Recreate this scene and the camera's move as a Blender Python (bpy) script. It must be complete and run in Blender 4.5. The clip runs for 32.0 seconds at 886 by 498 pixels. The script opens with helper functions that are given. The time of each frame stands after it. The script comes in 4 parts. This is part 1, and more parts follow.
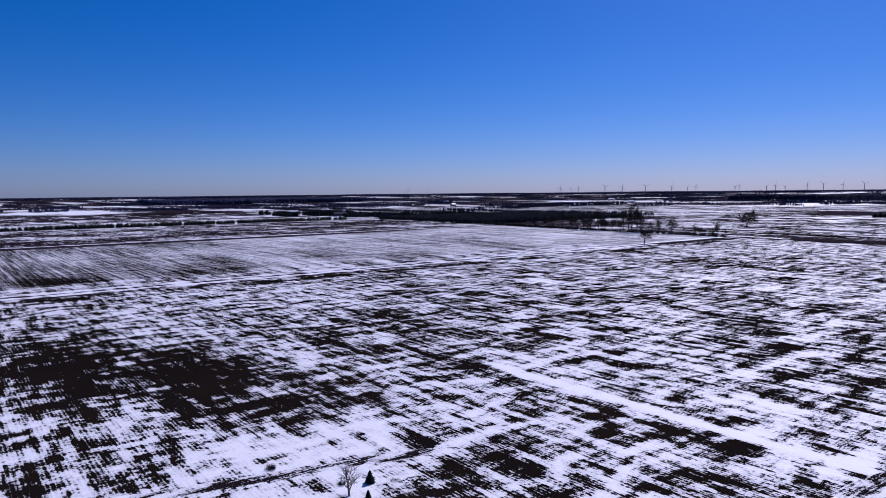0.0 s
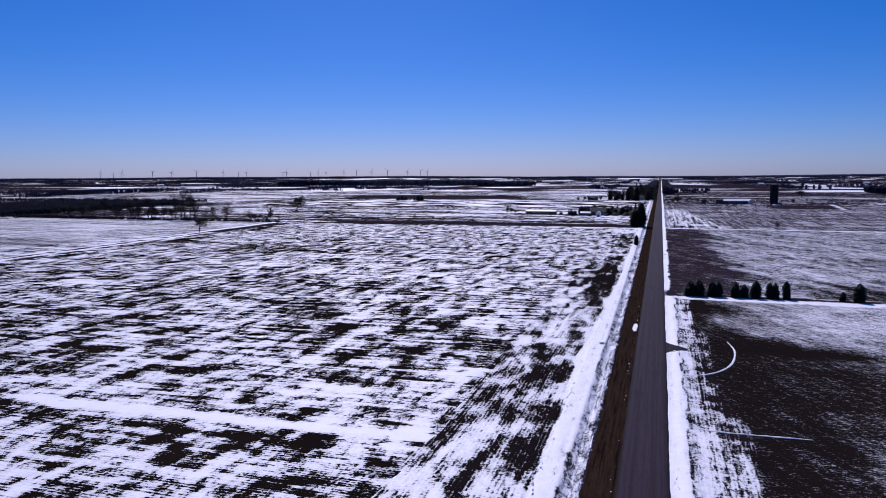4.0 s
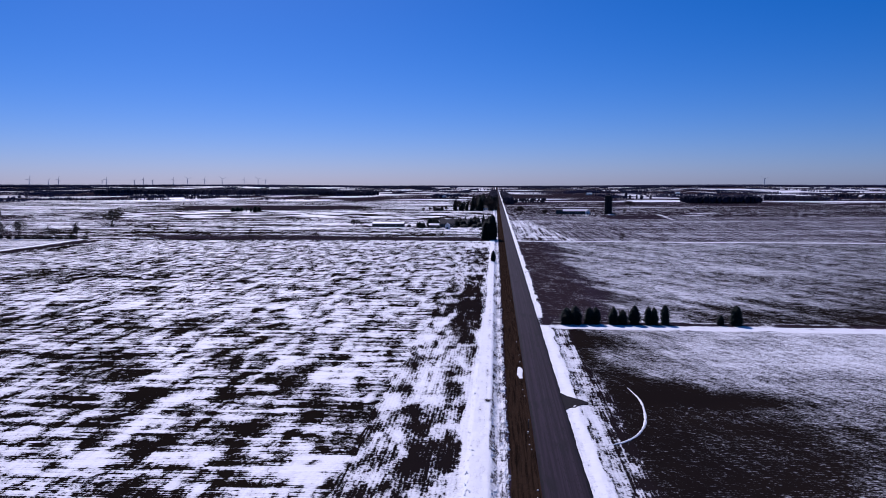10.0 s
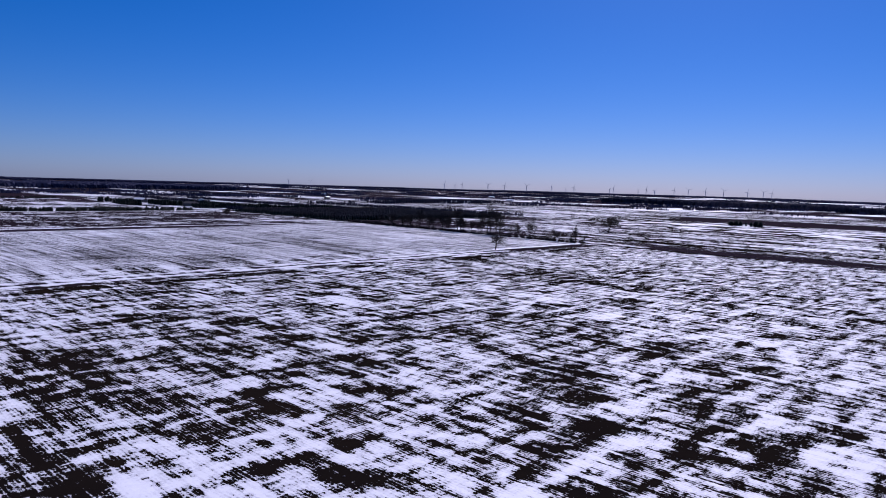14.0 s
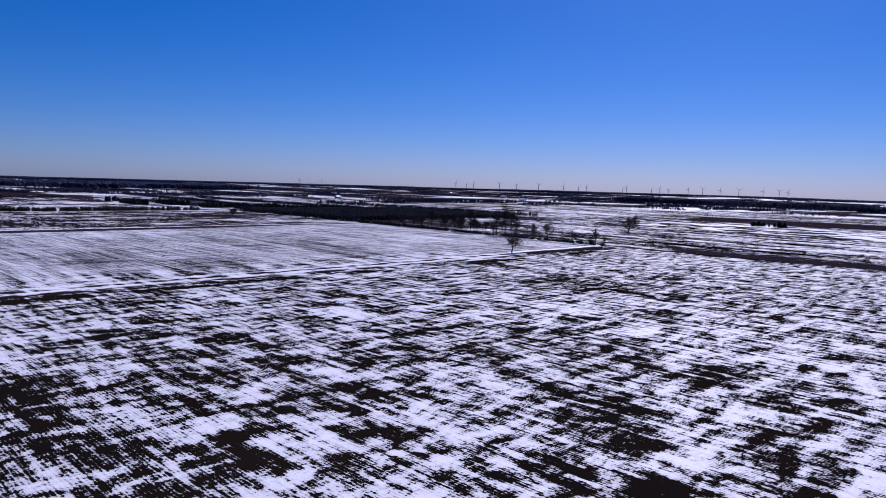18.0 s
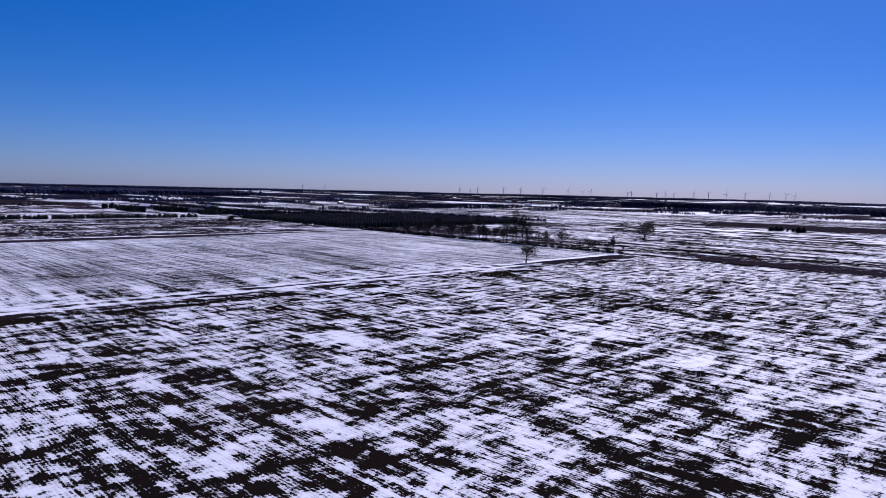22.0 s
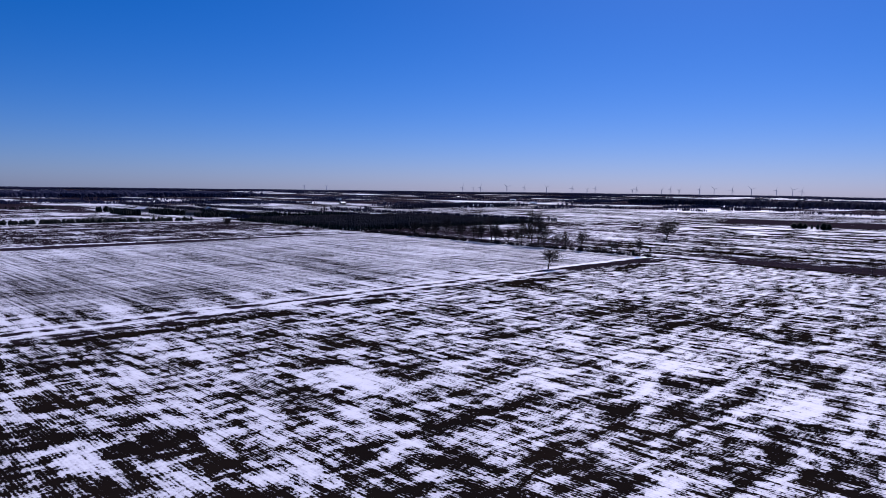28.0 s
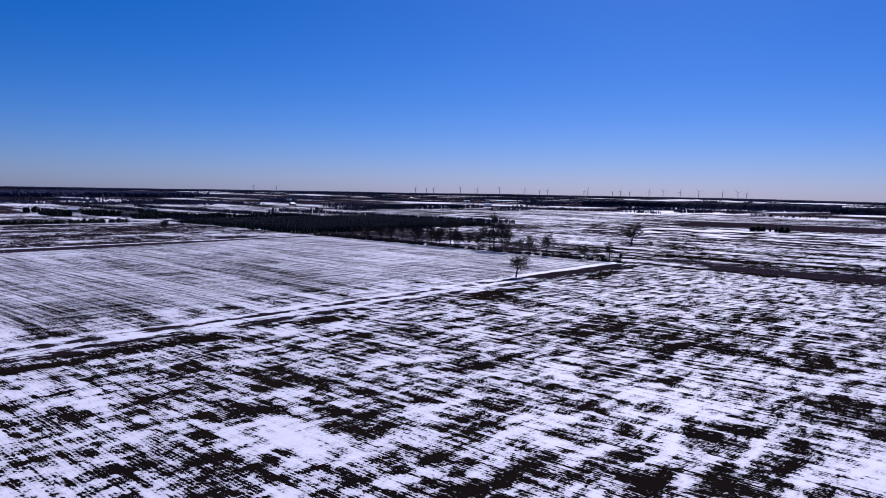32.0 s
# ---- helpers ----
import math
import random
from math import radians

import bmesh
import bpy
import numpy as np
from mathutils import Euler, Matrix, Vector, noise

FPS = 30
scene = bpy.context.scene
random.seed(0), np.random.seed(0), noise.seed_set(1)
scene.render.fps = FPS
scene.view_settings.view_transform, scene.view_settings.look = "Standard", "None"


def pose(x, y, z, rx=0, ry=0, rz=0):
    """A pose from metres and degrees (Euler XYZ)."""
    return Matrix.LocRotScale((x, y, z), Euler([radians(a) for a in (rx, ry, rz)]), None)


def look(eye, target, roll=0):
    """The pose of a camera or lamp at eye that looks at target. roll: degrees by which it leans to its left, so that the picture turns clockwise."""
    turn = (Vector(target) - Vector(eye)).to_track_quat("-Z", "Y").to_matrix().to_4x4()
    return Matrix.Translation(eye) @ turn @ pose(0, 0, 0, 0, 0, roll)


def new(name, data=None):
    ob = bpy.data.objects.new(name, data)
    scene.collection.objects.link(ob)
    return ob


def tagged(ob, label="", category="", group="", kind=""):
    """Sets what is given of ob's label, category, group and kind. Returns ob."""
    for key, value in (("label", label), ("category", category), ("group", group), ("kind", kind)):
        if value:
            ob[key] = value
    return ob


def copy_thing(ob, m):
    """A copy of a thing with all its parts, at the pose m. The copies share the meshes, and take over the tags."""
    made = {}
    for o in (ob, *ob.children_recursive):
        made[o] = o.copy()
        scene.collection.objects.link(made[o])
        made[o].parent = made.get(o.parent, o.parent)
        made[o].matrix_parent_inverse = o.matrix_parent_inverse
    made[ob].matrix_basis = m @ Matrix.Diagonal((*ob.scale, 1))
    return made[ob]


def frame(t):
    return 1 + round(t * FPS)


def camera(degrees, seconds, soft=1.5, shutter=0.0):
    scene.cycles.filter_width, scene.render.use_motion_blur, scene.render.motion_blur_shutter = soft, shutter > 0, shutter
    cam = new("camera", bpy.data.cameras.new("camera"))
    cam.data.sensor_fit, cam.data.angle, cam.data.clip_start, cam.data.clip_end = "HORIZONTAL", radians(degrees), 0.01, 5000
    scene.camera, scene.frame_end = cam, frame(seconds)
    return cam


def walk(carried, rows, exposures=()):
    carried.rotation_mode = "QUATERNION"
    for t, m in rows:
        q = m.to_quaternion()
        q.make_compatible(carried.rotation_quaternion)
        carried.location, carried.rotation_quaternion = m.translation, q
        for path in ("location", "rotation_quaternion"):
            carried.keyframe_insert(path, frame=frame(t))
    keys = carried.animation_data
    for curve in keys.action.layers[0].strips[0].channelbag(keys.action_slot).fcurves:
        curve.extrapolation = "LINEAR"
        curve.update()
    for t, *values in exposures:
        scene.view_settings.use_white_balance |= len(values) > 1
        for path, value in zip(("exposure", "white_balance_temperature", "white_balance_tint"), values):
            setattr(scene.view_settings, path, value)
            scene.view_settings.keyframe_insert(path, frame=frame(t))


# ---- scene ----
cam = camera(66.228, 32.0, soft=0.5)

# seconds, x, y, height, heading to the left of the road, pitch, roll (degrees)
PATH = [
    (0.0, 7.84, -42.81, 40.90, 54.106, -4.835, -0.585),
    (0.5, 7.72, -42.61, 41.04, 52.668, -5.119, -0.515),
    (1.0, 7.43, -42.49, 41.10, 43.166, -5.541, -0.654),
    (1.5, 6.87, -42.86, 41.27, 38.295, -5.784, -0.767),
    (2.0, 6.42, -42.52, 41.54, 33.918, -6.035, -0.587),
    (2.5, 5.57, -41.65, 41.66, 27.812, -6.268, -0.538),
    (3.0, 4.25, -39.91, 41.63, 23.601, -6.382, -0.530),
    (3.5, 2.60, -37.53, 41.49, 20.306, -6.395, -0.347),
    (4.0, 1.00, -34.90, 41.35, 17.703, -6.320, -0.323),
    (4.5, -0.24, -32.16, 41.48, 15.625, -6.317, -0.206),
    (6.5, -5.59, -21.13, 43.11, 7.763, -6.196, -0.297),
    (7.0, -6.29, -18.12, 43.19, 6.310, -6.155, -0.244),
    (7.5, -7.45, -15.09, 43.21, 3.540, -6.155, -0.250),
    (8.0, -8.25, -11.97, 43.11, 2.843, -6.063, -0.203),
    (8.5, -8.72, -8.73, 42.92, 2.416, -5.950, -0.210),
    (9.0, -9.16, -5.71, 42.74, 2.100, -5.834, -0.188),
    (9.5, -9.67, -2.75, 42.90, 2.325, -5.789, -0.083),
    (10.0, -10.17, 0.44, 42.85, 4.415, -5.624, 0.007),
    (10.5, -10.51, 3.58, 42.77, 7.771, -5.494, 0.157),
    (11.0, -10.87, 6.72, 42.70, 9.439, -5.419, 0.235),
    (11.5, -11.89, 9.64, 42.65, 11.098, -5.372, 0.301),
    (12.0, -13.29, 12.93, 42.56, 23.231, -5.233, 0.642),
    (12.5, -14.16, 16.63, 42.33, 31.306, -5.210, 1.057),
    (13.0, -15.31, 19.71, 42.16, 39.042, -5.187, 1.333),
    (13.5, -16.18, 22.59, 42.29, 43.765, -5.254, 1.564),
    (14.0, -17.29, 24.87, 42.34, 44.625, -5.268, 1.631),
    (14.5, -18.90, 27.03, 42.43, 44.959, -5.303, 1.651),
    (16.5, -27.53, 35.06, 42.40, 45.468, -5.374, 1.665),
    (17.0, -30.22, 37.25, 42.38, 45.509, -5.377, 1.651),
    (17.5, -33.02, 39.41, 42.38, 45.523, -5.375, 1.607),
    (18.0, -35.99, 41.81, 42.32, 45.568, -5.363, 1.596),
    (18.5, -38.98, 44.31, 42.25, 45.653, -5.310, 1.580),
    (19.0, -42.02, 46.73, 42.19, 45.705, -5.232, 1.554),
    (19.5, -45.13, 49.07, 42.25, 45.728, -5.218, 1.500),
    (20.0, -48.14, 51.46, 42.18, 45.780, -5.150, 1.456),
    (20.5, -51.23, 53.84, 42.09, 45.796, -5.075, 1.432),
    (21.0, -54.45, 56.24, 42.22, 45.798, -5.030, 1.392),
    (21.5, -57.42, 58.63, 42.33, 45.835, -5.005, 1.353),
    (22.0, -60.35, 60.83, 42.26, 45.860, -4.939, 1.322),
    (22.5, -63.29, 63.06, 42.12, 45.871, -4.852, 1.276),
    (23.0, -66.19, 65.18, 42.22, 45.904, -4.840, 1.247),
    (23.5, -69.02, 67.22, 42.39, 45.927, -4.869, 1.159),
    (24.0, -71.83, 69.34, 42.48, 45.947, -4.856, 1.097),
    (24.5, -74.74, 71.47, 42.54, 45.976, -4.870, 1.069),
    (25.0, -77.56, 73.47, 42.47, 46.011, -4.918, 1.055),
    (25.5, -80.51, 75.36, 42.45, 45.964, -4.900, 1.026),
    (26.0, -83.44, 77.55, 42.49, 46.011, -4.809, 0.973),
    (26.5, -86.27, 79.48, 42.58, 46.011, -4.784, 0.875),
    (28.5, -94.39, 85.30, 42.57, 46.085, -5.117, 0.660),
    (29.0, -96.57, 87.15, 42.48, 46.157, -5.230, 0.778),
    (29.5, -99.04, 89.12, 42.41, 46.185, -5.329, 0.800),
    (30.0, -102.28, 91.57, 42.34, 46.207, -5.338, 0.936),
    (30.5, -106.17, 94.58, 42.26, 46.244, -5.275, 1.033),
    (31.0, -110.49, 98.02, 42.33, 46.279, -5.231, 1.066),
    (31.5, -115.19, 102.01, 42.28, 46.373, -5.082, 1.118),
    (32.0, -119.55, 106.40, 42.11, 42.068, -4.882, 0.967),
]


def stand(x, y, z, yaw, pitch, roll):
    a, b = radians(yaw), radians(pitch)
    ahead = Vector((-math.sin(a) * math.cos(b), math.cos(a) * math.cos(b), math.sin(b)))
    eye = Vector((x, y, z))
    return look(eye, eye + ahead * 100, roll)


walk(cam, [(row[0], stand(*row[1:])) for row in PATH], [(0.0, -0.22, 5600, 31), (32.0, -0.22, 5600, 31)])

# ---- world and sun: clear late-winter day, sun ahead of the later views ----
SUN_AZ, SUN_EL = (-0.40, 0.917), 44.0
world = bpy.data.worlds.new("sky")
scene.world = world
world.use_nodes = True
wn = world.node_tree.nodes
wl = world.node_tree.links
wn.clear()
sky = wn.new("ShaderNodeTexSky")
sky.sky_type = "NISHITA"
sky.sun_disc = False
sky.sun_elevation = radians(SUN_EL)
sky.sun_rotation = math.atan2(SUN_AZ[0], SUN_AZ[1])
sky.altitude = 600
sky.air_density = 0.9
sky.dust_density = 0.7
sky.ozone_density = 7.0
hs = wn.new("ShaderNodeHueSaturation")
hs.inputs["Hue"].default_value = 0.495
hs.inputs["Saturation"].default_value = 1.24
tint = wn.new("ShaderNodeMix")
tint.data_type, tint.blend_type = "RGBA", "MULTIPLY"
tint.inputs[0].default_value = 1.0
tint.inputs[7].default_value = (0.875, 0.925, 1.14, 1)
bg = wn.new("ShaderNodeBackground")
bg.inputs["Strength"].default_value = 0.068
wo = wn.new("ShaderNodeOutputWorld")
wl.new(sky.outputs[0], tint.inputs[6])
wl.new(tint.outputs[2], hs.inputs["Color"])
wl.new(hs.outputs[0], bg.inputs["Color"])
wl.new(bg.outputs[0], wo.inputs["Surface"])
sun_data = bpy.data.lights.new("sun", "SUN")
sun_data.energy = 4.6
sun_data.angle = radians(0.55)
sun_data.color = (1.0, 0.945, 0.855)
sun = new("sun", sun_data)
flat = math.cos(radians(SUN_EL))
sun.matrix_world = look((SUN_AZ[0] * 900 * flat, SUN_AZ[1] * 900 * flat, 900 * math.sin(radians(SUN_EL))), (0, 0, 0))


# ---- materials ----
class Nodes:
    """Short words for building one node material."""

    def __init__(self, name):
        self.m = bpy.data.materials.new(name)
        self.m.use_nodes = True
        self.t = self.m.node_tree
        self.t.nodes.clear()
        self.out = self.t.nodes.new("ShaderNodeOutputMaterial")
        self.b = self.t.nodes.new("ShaderNodeBsdfPrincipled")
        self.t.links.new(self.b.outputs[0], self.out.inputs[0])

    def put(self, socket, value):
        if isinstance(value, bpy.types.NodeSocket):
            self.t.links.new(value, socket)
        elif socket.type == "RGBA" and not hasattr(value, "__len__"):
            socket.default_value = (value, value, value, 1)
        elif socket.type == "RGBA" and len(value) == 3:
            socket.default_value = (*value, 1)
        else:
            socket.default_value = value

    def math(self, op, a, b=0.0, clamp=False):
        n = self.t.nodes.new("ShaderNodeMath")
        n.operation, n.use_clamp = op, clamp
        self.put(n.inputs[0], a)
        self.put(n.inputs[1], b)
        return n.outputs[0]

    def ramp(self, v, lo, hi, smooth=True):
        n = self.t.nodes.new("ShaderNodeMapRange")
        n.interpolation_type = "SMOOTHSTEP" if smooth else "LINEAR"
        self.put(n.inputs[0], v)
        n.inputs[1].default_value, n.inputs[2].default_value = lo, hi
        return n.outputs[0]

    def mix(self, f, a, b):
        n = self.t.nodes.new("ShaderNodeMix")
        n.data_type = "RGBA"
        self.put(n.inputs[0], f)
        self.put(n.inputs[6], a)
        self.put(n.inputs[7], b)
        return n.outputs[2]

    def coords(self, scale=(1, 1, 1), turn=0.0, world=True):
        g = self.t.nodes.new("ShaderNodeNewGeometry") if world else self.t.nodes.new("ShaderNodeTexCoord")
        n = self.t.nodes.new("ShaderNodeMapping")
        n.inputs["Scale"].default_value = scale
        n.inputs["Rotation"].default_value = (0, 0, radians(turn))
        self.put(n.inputs[0], g.outputs["Position"] if world else g.outputs["Object"])
        return n.outputs[0]

    def noise(self, co, scale=1.0, detail=3.0, rough=0.55):
        n = self.t.nodes.new("ShaderNodeTexNoise")
        self.put(n.inputs["Vector"], co)
        n.inputs["Scale"].default_value, n.inputs["Detail"].default_value = scale, detail
        n.inputs["Roughness"].default_value = rough
        return n.outputs["Fac"]

    def attr(self, name):
        n = self.t.nodes.new("ShaderNodeAttribute")
        n.attribute_name = name
        return n.outputs["Fac"]

    def rand(self):
        return self.t.nodes.new("ShaderNodeObjectInfo").outputs["Random"]

    def island(self):
        return self.t.nodes.new("ShaderNodeNewGeometry").outputs["Random Per Island"]

    def bump(self, height, distance, strength=1.0):
        n = self.t.nodes.new("ShaderNodeBump")
        n.inputs["Strength"].default_value, n.inputs["Distance"].default_value = strength, distance
        self.put(n.inputs["Height"], height)
        self.t.links.new(n.outputs[0], self.b.inputs["Normal"])

    def done(self, colour, rough=0.7, metal=0.0, spec=0.4):
        self.put(self.b.inputs["Base Color"], colour)
        self.put(self.b.inputs["Roughness"], rough)
        self.put(self.b.inputs["Metallic"], metal)
        self.put(self.b.inputs["Specular IOR Level"], spec)
        return self.m


def plain(name, dark, light, rough=0.7, scale=3.0, metal=0.0, stretch=(1, 1, 1), bump=0.0, spec=0.4):
    """Two close tones mottled at two scales, with a little random shift per object."""
    n = Nodes(name)
    co = n.coords(stretch, world=False)
    big, fine = n.noise(co, scale, 3), n.noise(co, scale * 9, 4)
    f = n.math("ADD", n.math("MULTIPLY", big, 0.6), n.math("MULTIPLY", fine, 0.4))
    f = n.math("ADD", n.ramp(f, 0.3, 0.7), n.math("MULTIPLY", n.math("SUBTRACT", n.rand(), 0.5), 0.4), clamp=True)
    if bump:
        n.bump(fine, bump)
    return n.done(n.mix(f, dark, light), rough, metal, spec)


def ground_material():
    """Snow lying in patches on dark soil and dead grass; the sheet carries how deep the snow lies and what is under it."""
    n = Nodes("snow_and_soil")
    depth, grass, rows, patchy, lined = n.attr("snow"), n.attr("grass"), n.attr("rows"), n.attr("patchy"), n.attr("lined")

    def centred(v, gain):
        return n.math("MULTIPLY", n.math("SUBTRACT", v, 0.5), gain)

    def total(*vs):
        out = vs[0]
        for v in vs[1:]:
            out = n.math("ADD", out, v)
        return out

    def joined(u, w):
        c = n.t.nodes.new("ShaderNodeCombineXYZ")
        n.put(c.inputs[0], u)
        n.put(c.inputs[1], w)
        return c.outputs[0]

    def grain(u, w, long, wide, detail=3.0, rough=0.6):
        return n.noise(joined(n.math("DIVIDE", u, long), n.math("DIVIDE", w, wide)), 1.0, detail, rough)

    # along the drilled rows (u) and across them (w); the headlands are drilled the other way
    cut = n.t.nodes.new("ShaderNodeSeparateXYZ")
    n.put(cut.inputs[0], n.coords((1, 1, 1), -1.5))
    plain_cut = n.t.nodes.new("ShaderNodeSeparateXYZ")
    n.put(plain_cut.inputs[0], n.coords())
    east, north = plain_cut.outputs[0], plain_cut.outputs[1]
    way = n.math("GREATER_THAN", rows, 0.5)
    other = n.math("SUBTRACT", 1.0, way)
    u = total(n.math("MULTIPLY", cut.outputs[0], way), n.math("MULTIPLY", north, other))
    w = total(n.math("MULTIPLY", cut.outputs[1], way), n.math("MULTIPLY", east, other))
    lane = n.math("DIVIDE", w, 0.66)
    row = n.math("FLOOR", lane)
    ridge_side = n.math("ABSOLUTE", n.math("SUBTRACT", n.math("FRACT", lane), 0.5))
    bout = n.math("FLOOR", n.math("DIVIDE", lane, 6.0))

    # patches reach across the rows, drifts lie along them; each row keeps or loses its snow on its own
    sway = n.math("MULTIPLY", centred(n.noise(n.coords(), 0.045, 2), 1.0), 9.0)
    patch = grain(total(east, sway), total(north, n.math("MULTIPLY", east, 0.12)), 4.2, 14.0, 3, 0.6)
    patch_fine = grain(u, w, 2.4, 2.4, 4, 0.65)
    drift = grain(u, w, 15.0, 2.4, 3, 0.6)
    held = grain(u, n.math("MULTIPLY", row, 3.71), 5.0, 1.0, 3)
    held_fine = grain(u, n.math("MULTIPLY", row, 5.13), 0.8, 1.0, 3)
    passes = grain(u, n.math("MULTIPLY", bout, 7.3), 14.0, 1.0, 2)
    streak = grain(u, w, 95.0, 1.5, 3, 0.65)
    hatch = grain(u, w, 2.6, 60.0, 3, 0.65)
    blown = grain(total(n.math("MULTIPLY", east, 0.5), n.math("MULTIPLY", north, -0.86)), total(n.math("MULTIPLY", east, 0.86), n.math("MULTIPLY", north, 0.5)), 14.0, 1.3, 4, 0.65)
    speck = n.noise(n.coords((1.0, 1.2, 1)), 2.1, 4, 0.7)
    stubble = grain(u, w, 1.5, 0.32, 4, 0.7)
    clump = total(centred(patch, 2.2), centred(patch_fine, 0.8), centred(drift, 1.9), centred(passes, 0.9))
    sown = total(centred(held, 1.1), centred(held_fine, 0.9), n.math("MULTIPLY", n.math("SUBTRACT", ridge_side, 0.25), 0.42))
    calm = n.math("SUBTRACT", 1.0, patchy, clamp=True)
    even = n.math("ADD", 0.35, n.math("MULTIPLY", patchy, 0.65))
    lines = total(centred(streak, 1.7), centred(hatch, 1.3))
    v = total(depth, n.math("MULTIPLY", clump, patchy), n.math("MULTIPLY", sown, even), n.math("MULTIPLY", lines, lined), n.math("MULTIPLY", centred(stubble, 1.6), calm), n.math("MULTIPLY", centred(blown, 0.95), n.math("SUBTRACT", calm, lined, clamp=True)), centred(speck, 1.25))
    # thin snow caught between short stubble has no sharp rim
    rim = n.math("ADD", 0.07, n.math("MULTIPLY", n.ramp(patchy, 0.5, 0.1), 0.16))
    lies = n.ramp(n.math("DIVIDE", v, rim), -1.0, 1.0)
    wide = n.noise(n.coords(), 0.035, 3)
    grit = n.noise(n.coords(), 4.0, 4, 0.7)
    soil = n.mix(grit, (0.0046, 0.0036, 0.0034), (0.0130, 0.0099, 0.0086))
    soil = n.mix(n.ramp(wide, 0.35, 0.7), soil, (0.0120, 0.0088, 0.0070))
    turf = n.mix(n.noise(n.coords((1, 0.5, 1)), 1.6, 4, 0.7), (0.019, 0.0135, 0.0200), (0.048, 0.0355, 0.0500))
    rut = n.noise(n.coords((2.2, 0.10, 1)), 1.0, 4, 0.65)
    verge = n.mix(n.noise(n.coords((1, 0.5, 1)), 1.6, 4, 0.7), (0.016, 0.0093, 0.0062), (0.046, 0.0285, 0.0195))
    verge = n.mix(n.ramp(rut, 0.42, 0.66), verge, (0.009, 0.0060, 0.0045))
    under = n.mix(grass, soil, n.mix(n.ramp(grass, 0.86, 0.97), turf, verge))
    thick = n.ramp(v, 0.0, 0.6)
    snow = n.mix(n.noise(n.coords((0.5, 1, 1)), 0.6, 4, 0.6), (0.70, 0.705, 0.73), (0.86, 0.865, 0.88))
    snow = n.mix(thick, (0.60, 0.60, 0.63), snow)
    relief = total(n.math("MULTIPLY", lies, 0.6), n.math("MULTIPLY", grit, 0.3), n.math("MULTIPLY", held_fine, 0.4))
    crust = n.noise(n.coords((1.0, 0.45, 1)), 0.7, 4, 0.6)
    relief = n.math("ADD", relief, n.math("MULTIPLY", n.math("MULTIPLY", crust, lies), 1.0))
    n.bump(relief, 0.13, 0.9)
    return n.done(n.mix(lies, under, snow), n.math("SUBTRACT", 1.0, n.math("MULTIPLY", lies, 0.4)), 0, n.math("MULTIPLY", lies, 0.25))


def asphalt_material():
    n = Nodes("worn_asphalt")
    lane = n.noise(n.coords((1.7, 0.012, 1)), 1.0, 5, 0.65)
    patch = n.noise(n.coords((0.5, 0.12, 1)), 0.6, 3)
    grain = n.noise(n.coords(), 6.0, 4, 0.7)
    c = n.mix(n.ramp(lane, 0.36, 0.66), (0.0135, 0.0088, 0.0145), (0.032, 0.0208, 0.034))
    c = n.mix(n.ramp(patch, 0.55, 0.72), c, (0.011, 0.009, 0.0125))
    crack = n.math("ABSOLUTE", n.math("SUBTRACT", n.noise(n.coords((0.5, 0.09, 1)), 1.0, 6, 0.7), 0.5))
    c = n.mix(n.ramp(crack, 0.012, 0.0), c, (0.010, 0.008, 0.010))
    cut = n.t.nodes.new("ShaderNodeSeparateXYZ")
    n.put(cut.inputs[0], n.coords())
    side = n.math("ABSOLUTE", cut.outputs[0])
    wet = n.math("ADD", side, n.math("MULTIPLY", n.noise(n.coords((1, 0.35, 1)), 1.2, 3, 0.6), 0.9))
    c = n.mix(n.ramp(wet, 3.3, 3.75), c, (0.006, 0.005, 0.006))
    worn = n.math("MULTIPLY", n.ramp(n.noise(n.coords((5.0, 0.05, 1)), 1.0, 4, 0.7), 0.58, 0.72), n.ramp(side, 1.0, 0.2))
    c = n.mix(n.math("MULTIPLY", worn, 0.7), c, (0.085, 0.075, 0.09))
    c = n.mix(n.math("MULTIPLY", grain, 0.35), c, (0.028, 0.022, 0.030))
    n.bump(grain, 0.008)
    return n.done(c, 0.9, 0, 0.12)


GROUND = ground_material()
ASPHALT = asphalt_material()
BARK = plain("bark", (0.018, 0.014, 0.012), (0.050, 0.040, 0.034), 0.9, 4.0, bump=0.02, spec=0.2)
NEEDLES = plain("conifer_needles", (0.005, 0.008, 0.006), (0.014, 0.020, 0.013), 0.8, 1.5, spec=0.2)
TWIGS = plain("bare_twigs", (0.020, 0.015, 0.013), (0.045, 0.034, 0.030), 0.9, 2.0, spec=0.2)
# blue of distant haze is put into the base colour of the far woods
HAZY_WOODS = plain("haze_blue_woods", (0.024, 0.026, 0.056), (0.042, 0.044, 0.085), 0.95, 0.05, spec=0.1)
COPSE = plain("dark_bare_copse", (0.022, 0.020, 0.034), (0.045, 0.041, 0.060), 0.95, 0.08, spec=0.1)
YOUNG_WOOD = plain("young_bare_wood", (0.045, 0.034, 0.032), (0.085, 0.065, 0.059), 0.95, 0.08, spec=0.1)
WEEDS = plain("dead_weeds", (0.045, 0.029, 0.019), (0.12, 0.082, 0.052), 0.95, 2.0, spec=0.1)
STEEL_ROOF = plain("pale_metal_roof", (0.62, 0.63, 0.66), (0.80, 0.81, 0.83), 0.45, 0.6, 0.0, bump=0.01)
DARK_ROOF = plain("dark_shingle_roof", (0.03, 0.028, 0.03), (0.07, 0.062, 0.062), 0.85, 1.2, bump=0.02)
